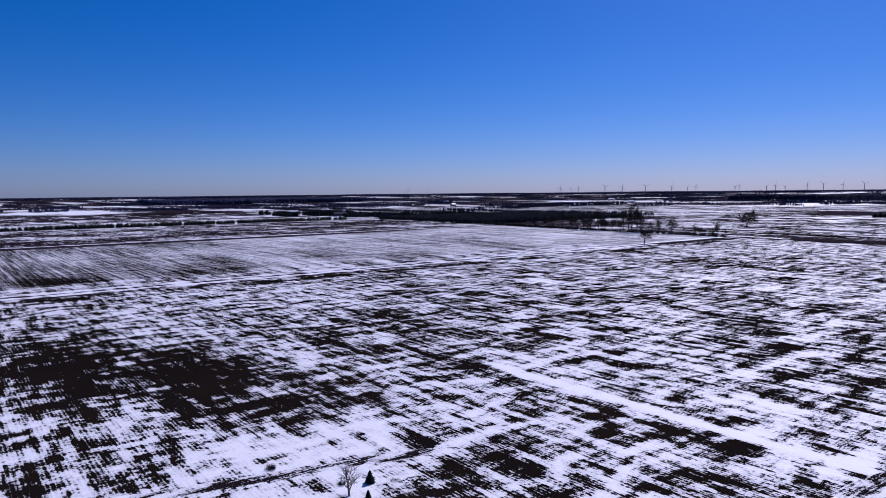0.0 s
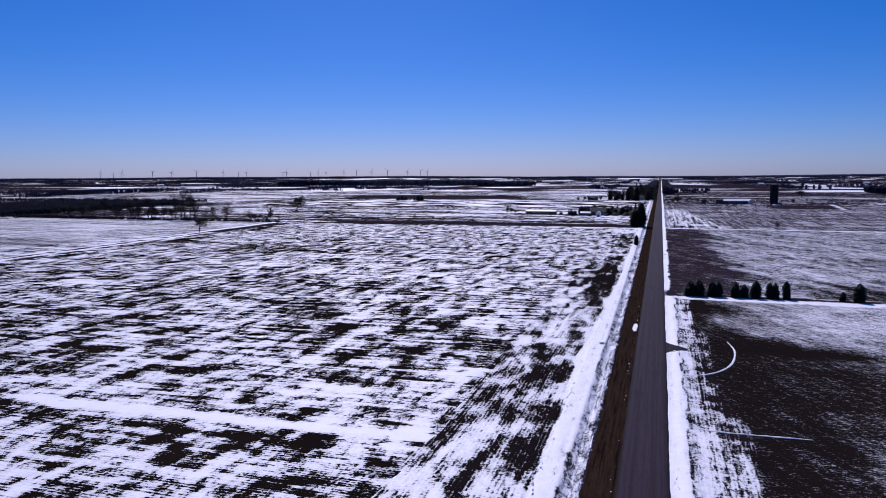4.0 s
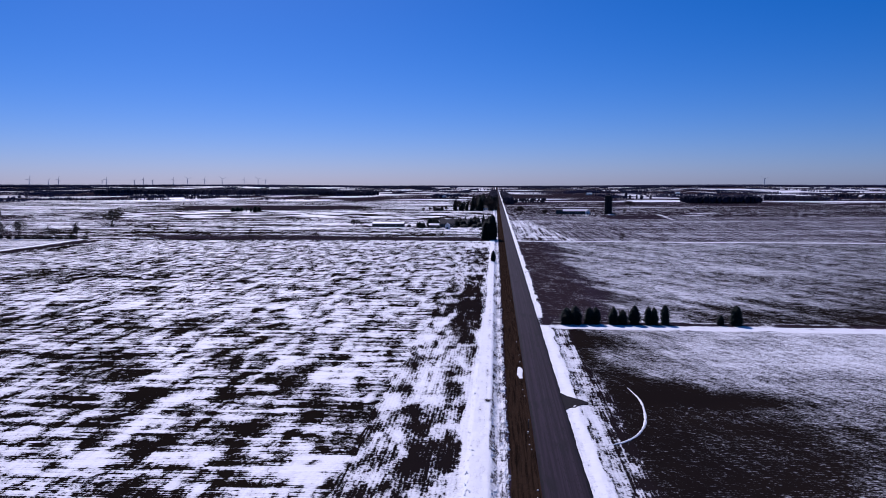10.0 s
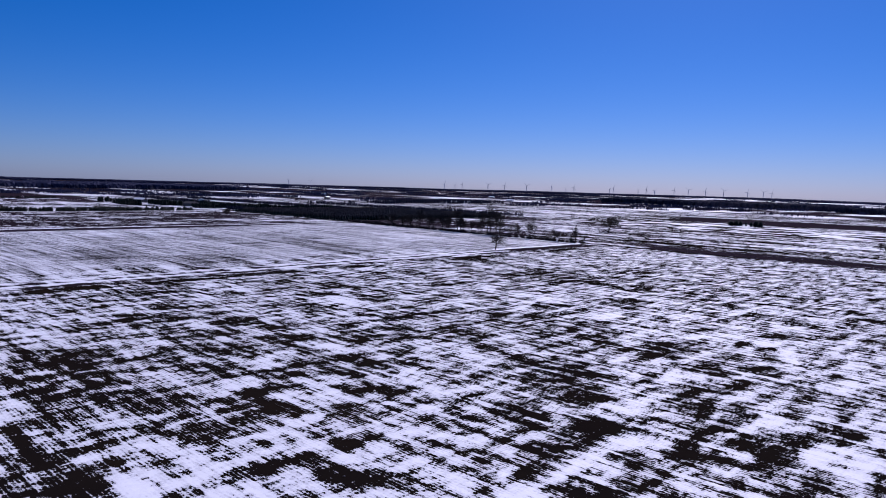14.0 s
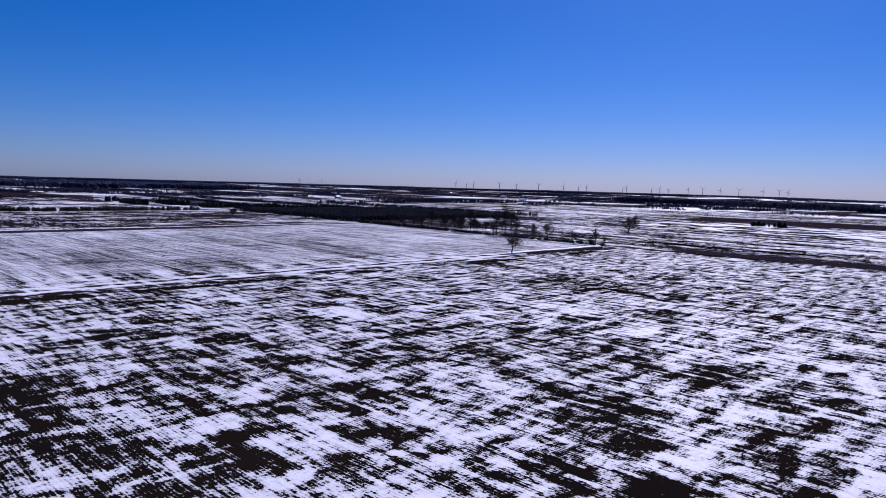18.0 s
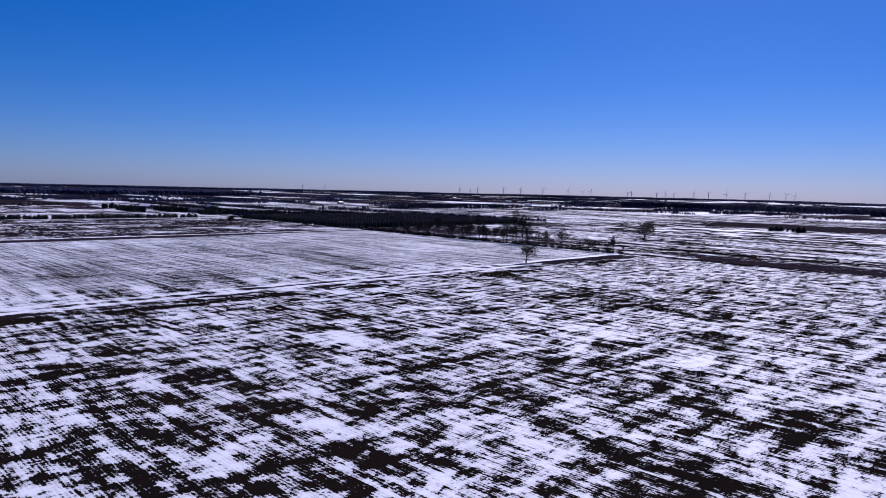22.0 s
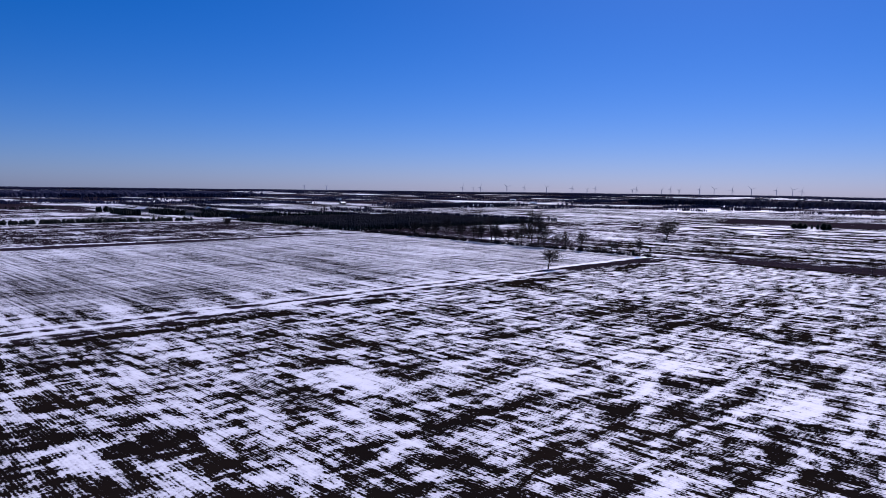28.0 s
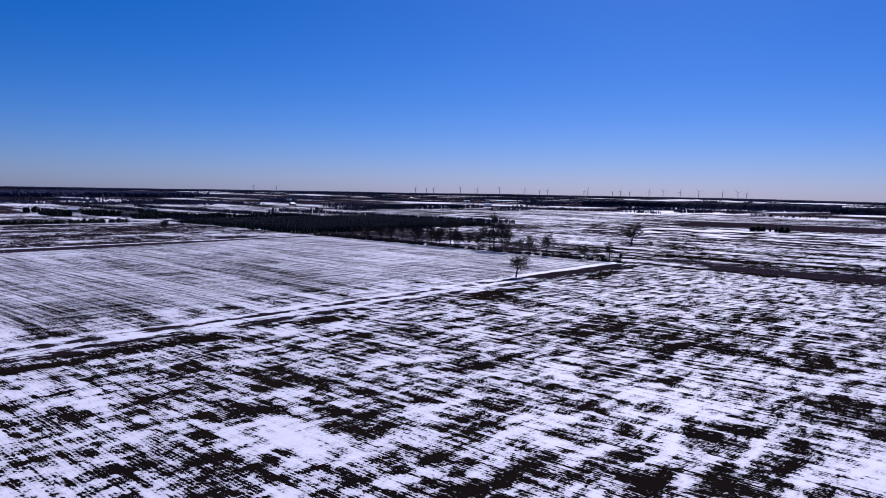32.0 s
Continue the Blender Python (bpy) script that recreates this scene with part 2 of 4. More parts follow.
BARN_WALL = plain("weathered_barn_wall", (0.05, 0.045, 0.045), (0.12, 0.105, 0.10), 0.8, 0.8, stretch=(4, 4, 0.6), bump=0.02)
WHITE_WALL = plain("white_siding", (0.62, 0.62, 0.62), (0.80, 0.80, 0.79), 0.6, 1.0, bump=0.01)
BRICK_WALL = plain("brown_brick_wall", (0.10, 0.06, 0.05), (0.20, 0.12, 0.095), 0.85, 2.0, bump=0.02)
CONCRETE = plain("dark_weathered_concrete", (0.012, 0.012, 0.013), (0.034, 0.033, 0.035), 0.95, 0.5, stretch=(1, 1, 0.25), bump=0.02, spec=0.05)
GALVANISED = plain("galvanised_steel", (0.35, 0.36, 0.38), (0.55, 0.56, 0.58), 0.4, 1.0, 0.6)
TURBINE_WHITE = plain("turbine_paint", (0.42, 0.43, 0.47), (0.55, 0.56, 0.60), 0.5, 0.3)
GLASS_DARK = plain("dark_window_glass", (0.01, 0.012, 0.015), (0.02, 0.022, 0.026), 0.08, 1.0, spec=0.6)
OLD_WOOD = plain("grey_timber", (0.07, 0.06, 0.05), (0.16, 0.14, 0.12), 0.85, 2.0, stretch=(3, 3, 0.5), bump=0.01)
SNOW = plain("clean_snow", (0.70, 0.71, 0.74), (0.86, 0.865, 0.88), 0.6, 0.8, bump=0.05, spec=0.25)


# ---- small tools for meshes ----
def link(name, bm, material, parent=None, label="", smooth=False):
    me = bpy.data.meshes.new(name)
    bm.to_mesh(me)
    bm.free()
    me.materials.append(material)
    if smooth:
        me.shade_smooth()
    ob = new(name, me)
    if parent:
        ob.parent = parent
    if label:
        ob["label"] = label
    return ob


part = link


def base(name, x, y, z=0.0, turn=0.0):
    ob = new(name)
    ob.matrix_world = pose(x, y, z, 0, 0, turn)
    return ob


def raw(name, verts, faces, material, parent=None, smooth=False):
    me = bpy.data.meshes.new(name)
    me.from_pydata(verts, [], faces)
    me.update()
    me.materials.append(material)
    if smooth:
        me.shade_smooth()
    ob = new(name, me)
    if parent:
        ob.parent = parent
    return ob


def box(bm, x0, y0, z0, x1, y1, z1):
    vs = [bm.verts.new(p) for p in ((x0, y0, z0), (x1, y0, z0), (x1, y1, z0), (x0, y1, z0), (x0, y0, z1), (x1, y0, z1), (x1, y1, z1), (x0, y1, z1))]
    for f in ((3, 2, 1, 0), (4, 5, 6, 7), (0, 1, 5, 4), (1, 2, 6, 5), (2, 3, 7, 6), (3, 0, 4, 7)):
        bm.faces.new([vs[i] for i in f])


def tube(bm, rings, sides=8, caps=True):
    """A tube through rings of (centre, radius)."""
    loops = []
    for k, (c, r) in enumerate(rings):
        c = Vector(c)
        a = Vector(rings[max(k - 1, 0)][0])
        b = Vector(rings[min(k + 1, len(rings) - 1)][0])
        d = (b - a).normalized()
        u = d.orthogonal().normalized() if abs(d.z) < 0.95 else Vector((1, 0, 0))
        u = (u - d * u.dot(d)).normalized()
        w = d.cross(u)
        loops.append([bm.verts.new(c + r * (math.cos(2 * math.pi * i / sides) * u + math.sin(2 * math.pi * i / sides) * w)) for i in range(sides)])
    for p, q in zip(loops, loops[1:]):
        for i in range(sides):
            j = (i + 1) % sides
            bm.faces.new((p[i], p[j], q[j], q[i]))
    if caps:
        bm.faces.new(loops[0][::-1])
        bm.faces.new(loops[-1])


# ---- the lie of the land ----
def lattice(ix, iy, seed):
    h = ix.astype(np.int64) * 374761393 + iy.astype(np.int64) * 668265263 + seed * 974711
    h = (h ^ (h >> 13)) * 1274126177 & 0xFFFFFFFF
    h = (h ^ (h >> 16)) & 0xFFFFFF
    return h / 8388607.5 - 1.0


def vnoise(x, y, seed):
    ix, iy = np.floor(x), np.floor(y)
    fx, fy = x - ix, y - iy
    fx, fy = fx * fx * (3 - 2 * fx), fy * fy * (3 - 2 * fy)
    a, b = lattice(ix, iy, seed), lattice(ix + 1, iy, seed)
    c, d = lattice(ix, iy + 1, seed), lattice(ix + 1, iy + 1, seed)
    return (a * (1 - fx) + b * fx) * (1 - fy) + (c * (1 - fx) + d * fx) * fy


def fbm(x, y, seed, octaves=3, gain=0.52):
    v, amp = 0.0, 1.0
    for k in range(octaves):
        v = v + amp * vnoise(x * 2.03**k + 17.3 * k, y * 2.03**k - 9.1 * k, seed + k)
        amp *= gain
    return v / 1.3


def step(v, lo, hi):
    t = np.clip((v - lo) / (hi - lo), 0, 1)
    return t * t * (3 - 2 * t)


def band(v, lo, hi, soft=1.0):
    return step(v, lo - soft, lo + soft) * (1 - step(v, hi - soft, hi + soft))


def height(x, y):
    """Ground level: flat farmland with roadside ditches, rising gently towards the horizon."""
    x, y = np.asarray(x, float), np.asarray(y, float)
    r = np.hypot(x, y - 50)
    z = (17 - 9 * band(x, -1300, 900, 500)) * step(r, 2300, 4900) + 1.6 * step(r, 700, 1800) * fbm(x / 420, y / 420, 5, 2)
    z = z - 0.6 * step(x, -10.7, -9.3) * (1 - step(x, -9.0, -7.8)) + 0.18 * band(x, -14.2, -10.6, 0.4) + 0.22 * band(x, 4.8, 7.4, 0.9)
    z = z - 0.35 * band(x, -616, -613, 1.5) * (y < 490)
    return z


def blot(x, y, cx, cy, rx, ry):
    return np.exp(-(((x - cx) / rx) ** 2 + ((y - cy) / ry) ** 2))


def near_line(x, y, points):
    """Distance from a chain of points."""
    best = np.full(np.shape(x), 1e6)
    for (ax, ay), (bx, by) in zip(points, points[1:]):
        ux, uy = bx - ax, by - ay
        t = np.clip(((x - ax) * ux + (y - ay) * uy) / (ux * ux + uy * uy), 0, 1)
        best = np.minimum(best, np.hypot(x - ax - t * ux, y - ay - t * uy))
    return best


# broad worn stretches of the near field: centre and radii
BROAD = [(-176, -22, 42, 15), (-148, 0, 41, 13), (-128, 16, 20, 8), (-66, 13, 9, 5), (-150, 63, 30, 6), (-63, 55, 15, 2.5), (-178, 76, 24, 9), (-121, 56, 17, 5), (-168, 42, 30, 7), (-140, 74, 16, 6)]
# bare spots in the near field, by the farm track, in its middle and towards the road: centre and reach
BARE_WEST = [
    (-284, 314, 14), (-272, 125, 13), (-268, 182, 6), (-266, 252, 9), (-265, 230, 9), (-251, 197, 7), (-248, 152, 4), (-240, 198, 9), (-234, 121, 6), (-233, 173, 7),
    (-222, 299, 17), (-222, 238, 7), (-222, 102, 9), (-218, 125, 7), (-218, 187, 5), (-216, 153, 6), (-204, 161, 4), (-202, 125, 7), (-195, 296, 14), (-194, 196, 4),
    (-193, 107, 6), (-193, 176, 6), (-192, 352, 10), (-192, 126, 3), (-189, 68, 12), (-188, 147, 4), (-178, 150, 5), (-177, 126, 7), (-176, 84, 10), (-173, 187, 11),
    (-173, 106, 8),
]
BARE_MIDDLE = [
    (-166, 91, 7), (-164, 159, 4), (-164, 298, 9), (-163, 143, 6), (-162, 201, 7), (-162, 225, 6), (-156, 74, 7), (-155, 177, 9), (-151, 155, 4), (-149, 107, 4),
    (-148, 256, 8), (-147, 223, 5), (-147, 192, 9), (-140, 72, 8), (-139, 122, 8), (-136, 254, 6), (-135, 97, 5), (-132, 211, 5), (-132, 190, 6), (-128, 91, 5),
    (-125, 111, 4), (-123, 75, 6), (-123, 193, 8), (-122, 239, 5), (-121, 19, 10), (-120, 116, 4), (-119, 160, 6), (-119, 56, 8), (-107, 126, 3), (-105, 155, 7),
]
BARE_EAST = [
    (-104, 146, 8), (-102, 190, 10), (-94, 120, 6), (-94, 84, 4), (-92, 140, 3), (-86, 17, 3), (-83, 4, 4), (-80, 128, 5), (-80, 166, 5), (-80, 116, 5),
    (-79, 190, 7), (-77, 107, 4), (-73, 51, 5), (-73, 180, 6), (-67, 84, 3), (-66, 16, 5), (-65, 113, 5), (-65, 102, 5), (-64, 127, 5), (-62, 23, 4),
    (-51, 55, 6), (-50, 112, 4), (-49, 100, 5), (-48, 38, 3), (-48, 161, 4), (-47, 88, 3), (-46, 127, 6), (-37, 122, 6), (-36, 104, 3), (-32, 37, 4),
]
# deep unbroken snow
DEEP = [(-38, 64, 12, 3), (-82, 3, 13, 7), (-90, 14, 12, 5), (-92, -6, 18, 10), (-60, 80, 14, 5), (-210, 172, 12, 6), (-40, 100, 12, 6), (-120, 125, 10, 5), (-138, 226, 5, 6), (-180, 239, 9, 5), (-256, 155, 8, 5), (-219, 135, 6, 4), (-156, 129, 6, 4), (-75, 98, 7, 4), (-45, 146, 6, 8), (-113, 68, 7, 4)]


def snow_cover(x, y):
    """How deep the snow lies (bare below 0), what is under it and how the rows run."""
    clumps = 0.6 * fbm(x / 6.5, y / 9, 11, 3, 0.8)
    wide = fbm(x / 70, y / 38, 31, 2)
    long = fbm(x / 46, (y - 0.03 * x) / 2.6, 41, 3)
    far = fbm(x / 60, y / 14, 51, 3)
    s = 0.25 + 0.5 * far + 0.3 * wide
    grass = np.zeros_like(x)
    rows = np.ones_like(x)
    patchy = np.ones_like(x)
    lined = np.zeros_like(x)

    def put(mask, value, turf=0.0, along=1.0, rough=1.0, ruled=0.0):
        nonlocal s, grass, rows, patchy, lined
        lined = lined * (1 - mask) + ruled * mask
        patchy = patchy * (1 - mask) + rough * mask
        s = s * (1 - mask) + value * mask
        grass = grass * (1 - mask) + turf * mask
        rows = rows * (1 - mask) + along * mask

    south = 1 - step(y, 484, 490)
    # the near field between the farm track and the road
    v = 0.06 + 0.06 * wide - 0.04 * step(y, 230, 330)
    worn = np.zeros_like(x)
    for cx, cy, rx, ry in BROAD:
        worn = np.maximum(worn, (0.33 if rx < 40 else 0.62) * blot(x, y, cx, cy, rx, ry))
    for cx, cy, r in BARE_WEST + BARE_MIDDLE + BARE_EAST:
        worn = np.maximum(worn, 0.30 * blot(x - 0.1 * (y - cy), y, cx, cy, 0.9 * r, 1.3 * r))
    v = v - worn
    for cx, cy, rx, ry in DEEP:
        v = v + 0.4 * blot(x, y, cx, cy, rx, ry)
    v = v + 0.8 * band(y - 60.5 - 0.04 * (x + 70), -1.6, 1.6, 1.0) * band(x, -112, -30, 6)
    v = v - 0.25 * band(y - 54.3 - 0.01 * x, -1.3, 1.3, 0.8) * band(x, -150, -40, 8)
    v = v - 0.55 * band(x, -299, -289, 3) * step(fbm(x / 12, y / 22, 66), -0.3, 0.3)
    put(band(x, -303, -14, 2) * south, v)
    # headland along the road, worked the other way
    head = 0.20 - 0.10 * step(y, 80, 130) - 0.06 * step(y, 130, 210) + 0.22 * fbm(x / 2.6, y / 8, 61, 3) + 0.16 * fbm(x / 9, y / 3, 63, 2) + 0.3 * wide - (0.06 + 0.24 * step(y, 125, 160) * (1 - step(y, 300, 345))) * band(x, -22.5, -15, 2)
    put(band(x + 1.5 * fbm(x / 2, y / 5, 64, 2), -33 + 3 * step(y, 90, 260), -14.0, 2.0) * south, head, 0.1, 0.0, 0.6)
    # farm track
    put(band(x, -306, -299.5, 1.2) * south, -0.22 + 0.5 * long + 0.5 * fbm(x / 5, y / 14, 65) + 0.3 * wide, 0.35, 0.3)
    put(band(x, -311, -307, 1.0) * south, 0.5 + 0.4 * long, 0, 0.0)
    put(band(x, -315, -311.5, 0.8) * south, -0.25 + 0.8 * long, 0.6, 0.0)
    put(band(x, -321, -316, 1.5) * south, 0.4 + 0.4 * long, 0, 0.0)
    put(band(x, -316, -304, 1.5) * band(y, 385, 481, 6), -0.7 + 0.3 * fbm(x / 3, y / 12, 67), 0.5, 0.0)
    put(band(x, -322, -317, 1.2) * band(y, 384, 484, 4), 0.9)
    # second field: fine even rows
    thin = fbm(x / 85, (y + 0.095 * x) / 4.2, 45, 3)
    put(band(x, -611, -322, 2) * south, 0.09 - 0.15 * (1 - step(y, 20, 300)) + 0.10 * thin + 0.10 * far + 0.14 * wide - 0.4 * blot(x, y, -352, -5, 30, 16) - 0.2 * blot(x, y, -340, 60, 22, 10), 0, 1.0, 0.16, 0.8)
    put(band(x, -345, -322, 8) * south * (1 - step(y, 330, 380)), 0.08 + 0.25 * thin + 0.2 * clumps, 0, 1.0, 0.5, 0.5)
    # ditch and the third field
    put(band(x, -617, -594 - 15 * step(y, 230, 440), 1.2) * south, -0.9 + 0.25 * far, 0.8)
    put(band(x, -623, -619, 1.0) * south, 0.7)
    put(band(x, -912, -623, 2) * south, -0.20 + 0.55 * fbm(x / 22, y / 60, 47, 3) + 0.25 * far, 0.45)
    put(band(x, -912, -906, 1.5) * south, 0.6)
    put(step(-x, 916, 920) * south, 0.10 + 0.5 * far + 0.3 * wide)
    put(step(-x, 1190, 1230) * south, -0.45 + 0.9 * far, 0.7)
    put(band(x, -1120, -1080, 12) * south, -0.3, 0.6)
    # north of the cross ditch
    north = step(y, 487, 491)
    put(north * (1 - step(y, 1500, 1520)) * step(-x, 12, 14), 0.12 * step(x, -260, -100) - 0.08 + 0.6 * far + 0.25 * wide)
    put(band(y, 496, 528 - 0.04 * x, 4) * band(x, -300, -16, 10), -0.62 + 0.5 * far + 0.35 * step(y, 515, 530), 0.8, 1.0, 0.5)
    put(band(y, 497, 520, 5) * band(x, -320, -270, 10), -0.2 + 0.6 * far, 0.6)
    put(band(y, 488, 497, 3) * band(x, -620, -320, 8), -0.15 + 0.6 * clumps, 0.8)
    put(band(y, 500, 770, 14) * band(x, -640, -400, 20), -0.12 + 0.75 * far, 0.6)
    put(band(y, 497, 640, 12) * band(x, -645, -500, 12), -0.5 + 0.5 * far, 0.6)
    put(band(y, 640, 652, 4) * band(x, -700, -60, 30), -0.2 + 0.5 * far, 0.5)
    put(band(y, 776, 790, 3) * band(x, -640, -30, 30), -0.45 + 0.5 * far, 0.6)
    put(band(y, 790, 985, 14) * band(x, -560, -30, 40), -0.08 + 1.6 * fbm(x / 22, y / 15, 91, 3))
    put(band(y, 1040, 1205, 16) * band(x + 0.25 * (y - 1040), -520, -215, 30), -0.95 + 0.4 * far, 0.6)
    put(1 - step(near_line(x, y, [(-660, 775), (-560, 850), (-470, 960), (-430, 1045)]), 4, 14), -0.4 + 0.5 * far, 0.5)
    # east of the road
    east = step(x, 5.0, 6.5)
    veil = fbm(x / 9, y / 14, 97, 3)
    spill = 30 + 14 * step(y, 60, 100) - 4 * step(y, 100, 128) - 26 * step(y, 134, 160)
    close = -0.36 + 0.33 * step(x + 5 * veil, spill - 9, spill + 14) + 0.15 * step(y, 128, 165) * step(x, 18, 48) + 0.10 * veil + 0.06 * fbm(x / 40, y / 3, 98)
    close = close - 0.30 * blot(x, y, 36, 134, 16, 4) - 0.25 * blot(x, y, 14, 186, 9, 12) - 0.12 * blot(x, y, 80, 118, 40, 6)
    put(east * (1 - step(y, 198, 201)), close, 0.05, 0.9, 0.1, 0.12)
    put(east * band(y, 199, 204.5, 1.0), 0.75)
    put(east * band(y, 205.5, 209.5, 1.0), -0.6 + 0.4 * veil, 0.8)
    slant_u, slant_w = 0.5 * x - 0.86 * y, 0.86 * x + 0.5 * y
    blown = fbm(slant_w / 7, slant_u / 60, 99, 3)
    bare_corner = 1 - step(x - 0.015 * (450 - y) + 4 * blown, 20, 38)
    second = -0.015 + 0.10 * blown + 0.06 * wide - 0.31 * bare_corner
    second = second - 0.26 * step(x, 38, 70) * (1 - step(y - 0.10 * (x - 50) + 10 * blown, 216, 256)) - 0.10 * step(x, 60, 240)
    put(east * band(y, 210, 494, 1.5), second, 0.06 + 0.845 * bare_corner * band(y, 212, 492, 3), 0.9, 0.25)
    put(east * band(y, 495, 500, 1.2), 0.7)
    put(east * band(y, 500, 880, 4), -0.15 + 0.14 * fbm(x / 160, y / 9, 101, 3) + 0.05 * veil, 0.85, 1.0, 0.12, 0.85)
    put(band(x, 7, 50 - 0.1 * (y - 500), 6) * band(y, 503, 770, 8), 0.14 + 0.3 * fbm(x / 3, y / 40, 103, 3) - 0.4 * blot(x, y, 22, 512, 14, 14), 0.3, 0.0, 0.4, 0.9)
    put(east * band(y, 880, 1260, 8), -0.35 + 0.3 * far, 0.5)
    put(band(x, 150, 330, 15) * band(y, 890, 1010, 12), -0.45 + 1.0 * fbm(x / 34, y / 20, 107), 0.6)
    put(band(x, 128, 200, 10) * band(y, 815, 900, 10), -0.7 + 0.2 * far, 0.8)
    put(1 - step(near_line(x, y, [(206, 925), (199, 860), (192, 800)]), 1, 4.5), 0.35)
    put(east * band(y, 1262, 1500, 10), -0.38 + 0.45 * far, 0.7, 1.0, 0.5)
    put(east * band(y, 1150, 1190, 12) * band(x, 60, 320, 20), 0.1 + 0.4 * far)
    # strips of farmland out to the horizon, alternating white and dark
    out = step(np.maximum(np.abs(x + 100) - 900, y - 1000), 420, 620)
    strip = fbm(x / 420, y / 95, 111, 3) + 0.6 * fbm(x / 110, y / 420, 113, 2)
    put(out, -0.42 - 0.12 * step(-x, 1300, 2000) + 1.5 * strip, 0.6)
    # road verges
    ripple = fbm(x / 0.9, y / 2.6, 121, 2)
    swell = 0.4 * vnoise(y / 9, y * 0, 3) - 1.5 * blot(x * 0, y, 0, 118, 1, 16) + 1.0 * step(y, 150, 240)
    put(band(x, -14.4 + swell, -10.3, 0.4), 0.62 + 0.3 * ripple - 0.25 * band(x, -12.0, -11.6, 0.2), 0.2, 0.0, 0.25, 0.3)
    put(band(x, -11.7, -10.5, 0.15), 0.6 + 0.4 * ripple, 0.5, 0.0, 0.25, 0.3)
    put(band(x, -10.5, -9.75, 0.2), 0.45 + 0.4 * ripple, 0.5, 0.0, 0.25, 0.3)
    put(band(x, -10.7 + 0.15 * vnoise(y / 4, y * 0, 4), -7.5, 0.12), 0.14 + 0.22 * ripple + 0.25 * fbm(x / 0.5, y / 9, 123), 0.5, 0.0, 0.25)
    put(band(x, -8.3, -7.8, 0.1), -0.02 + 0.4 * ripple, 0.6, 0.0, 0.3)
    put(band(x, -7.8 + 0.12 * vnoise(y / 1.7, y * 0, 6), -3.3, 0.15), -1.6 + 0.25 * ripple, 1.0, 0.0)
    rag = fbm(x / 2.2, y / 2.2, 129, 3)
    put(step(blot(x, y, -4.3, 150.5, 0.75, 6.0) + 0.25 * ripple, 0.35, 0.6), 0.6 + 0.5 * ripple, 1.0, 0.0)
    edge = 6.4 - 1.2 * step(y, 196, 212) + 0.5 * vnoise(y / 5, y * 0, 7)
    put(band(x, 3.3 + 0.12 * vnoise(y / 2.5, y * 0, 8), edge, 0.25), 0.62 + 0.35 * ripple + 0.3 * band(x, 4.6, 5.6, 0.5), 0.2, 0.3, 0.7)
    comb = fbm(x / 0.8, y / 22, 127, 3)
    put(band(x, edge + 0.2, 12.0 + 4.0 * (1 - step(y, 70, 120)) + 2.0 * vnoise(y / 16, y * 0, 9), 0.8) * (1 - step(y, 196, 200)), 0.30 - (0.075 - 0.03 * (1 - step(y, 70, 120))) * (x - 6) + 0.22 * comb + 0.22 * rag, 0.2, 0.0, 0.4, 0.4)
    put(band(x, 3.3, 30, 2) * band(y, 203, 216, 2) * (1 - step(x, 9, 14)), -0.3, 0.7)
    # farm lane by the saplings
    lane = near_line(x, y, [(-100, -46), (-88, -24), (-82.5, -1), (-79, 14), (-70, 34)])
    put((1 - step(lane, 0.8, 2.2)) * (1 - step(y, 12, 30)), 0.02 + 0.5 * fbm(x / 4, y / 6, 131), 0.2, 0.0, 0.7)
    return s, grass, rows, patchy, lined


def stretch(*runs):
    """Grid lines from runs of (start, end, first step, last step)."""
    out = []
    for a, b, first, last in runs:
        v = a
        while v < b - 1e-6:
            out.append(v)
            v += first + (last - first) * (v - a) / (b - a)
    out.append(runs[-1][1])
    return np.array(out)


gx = stretch((-4950, -1000, 130, 12), (-1000, -942, 5, 2), (-942, -922, 1.5, 1.5), (-922, -630, 4, 3), (-630, -606, 1.2, 1.2), (-606, -330, 3.2, 2.6), (-330, -40, 1.4, 1.1), (-40, -15, 0.55, 0.5), (-15, -3, 0.25, 0.25), (-3, 3, 0.6, 0.6), (3, 8, 0.22, 0.25), (8, 30, 0.5, 0.55), (30, 130, 0.9, 2.5), (130, 800, 4, 8), (800, 4950, 14, 130))
gy = stretch((-4950, -320, 130, 10), (-320, -60, 6, 2), (-60, 230, 1.0, 1.1), (230, 520, 1.3, 2.2), (520, 1300, 3, 6), (1300, 4990, 8, 90))
X, Y = np.meshgrid(gx, gy)
S, G, R, P, L = snow_cover(X, Y)
banks = band(X, -15, -8, 0.8) + band(X, 3.8, 7.5, 0.6)
Z = height(X, Y) + 0.07 * step(S, -0.2, 0.5) * (np.hypot(X, Y) < 1400) + 0.07 * banks * fbm(X / 1.3, Y / 2.4, 141, 2, 0.7)
nx, ny = len(gx), len(gy)
idx = np.arange(nx * ny).reshape(ny, nx)
quads = np.stack([idx[:-1, :-1], idx[:-1, 1:], idx[1:, 1:], idx[1:, :-1]], -1).reshape(-1, 4)
gm = bpy.data.meshes.new("ground")
gm.vertices.add(nx * ny)
gm.vertices.foreach_set("co", np.stack([X, Y, Z], -1).astype(np.float32).ravel())
gm.loops.add(quads.size)
gm.loops.foreach_set("vertex_index", quads.ravel().astype(np.int32))
gm.polygons.add(len(quads))
gm.polygons.foreach_set("loop_start", (np.arange(len(quads)) * 4).astype(np.int32))
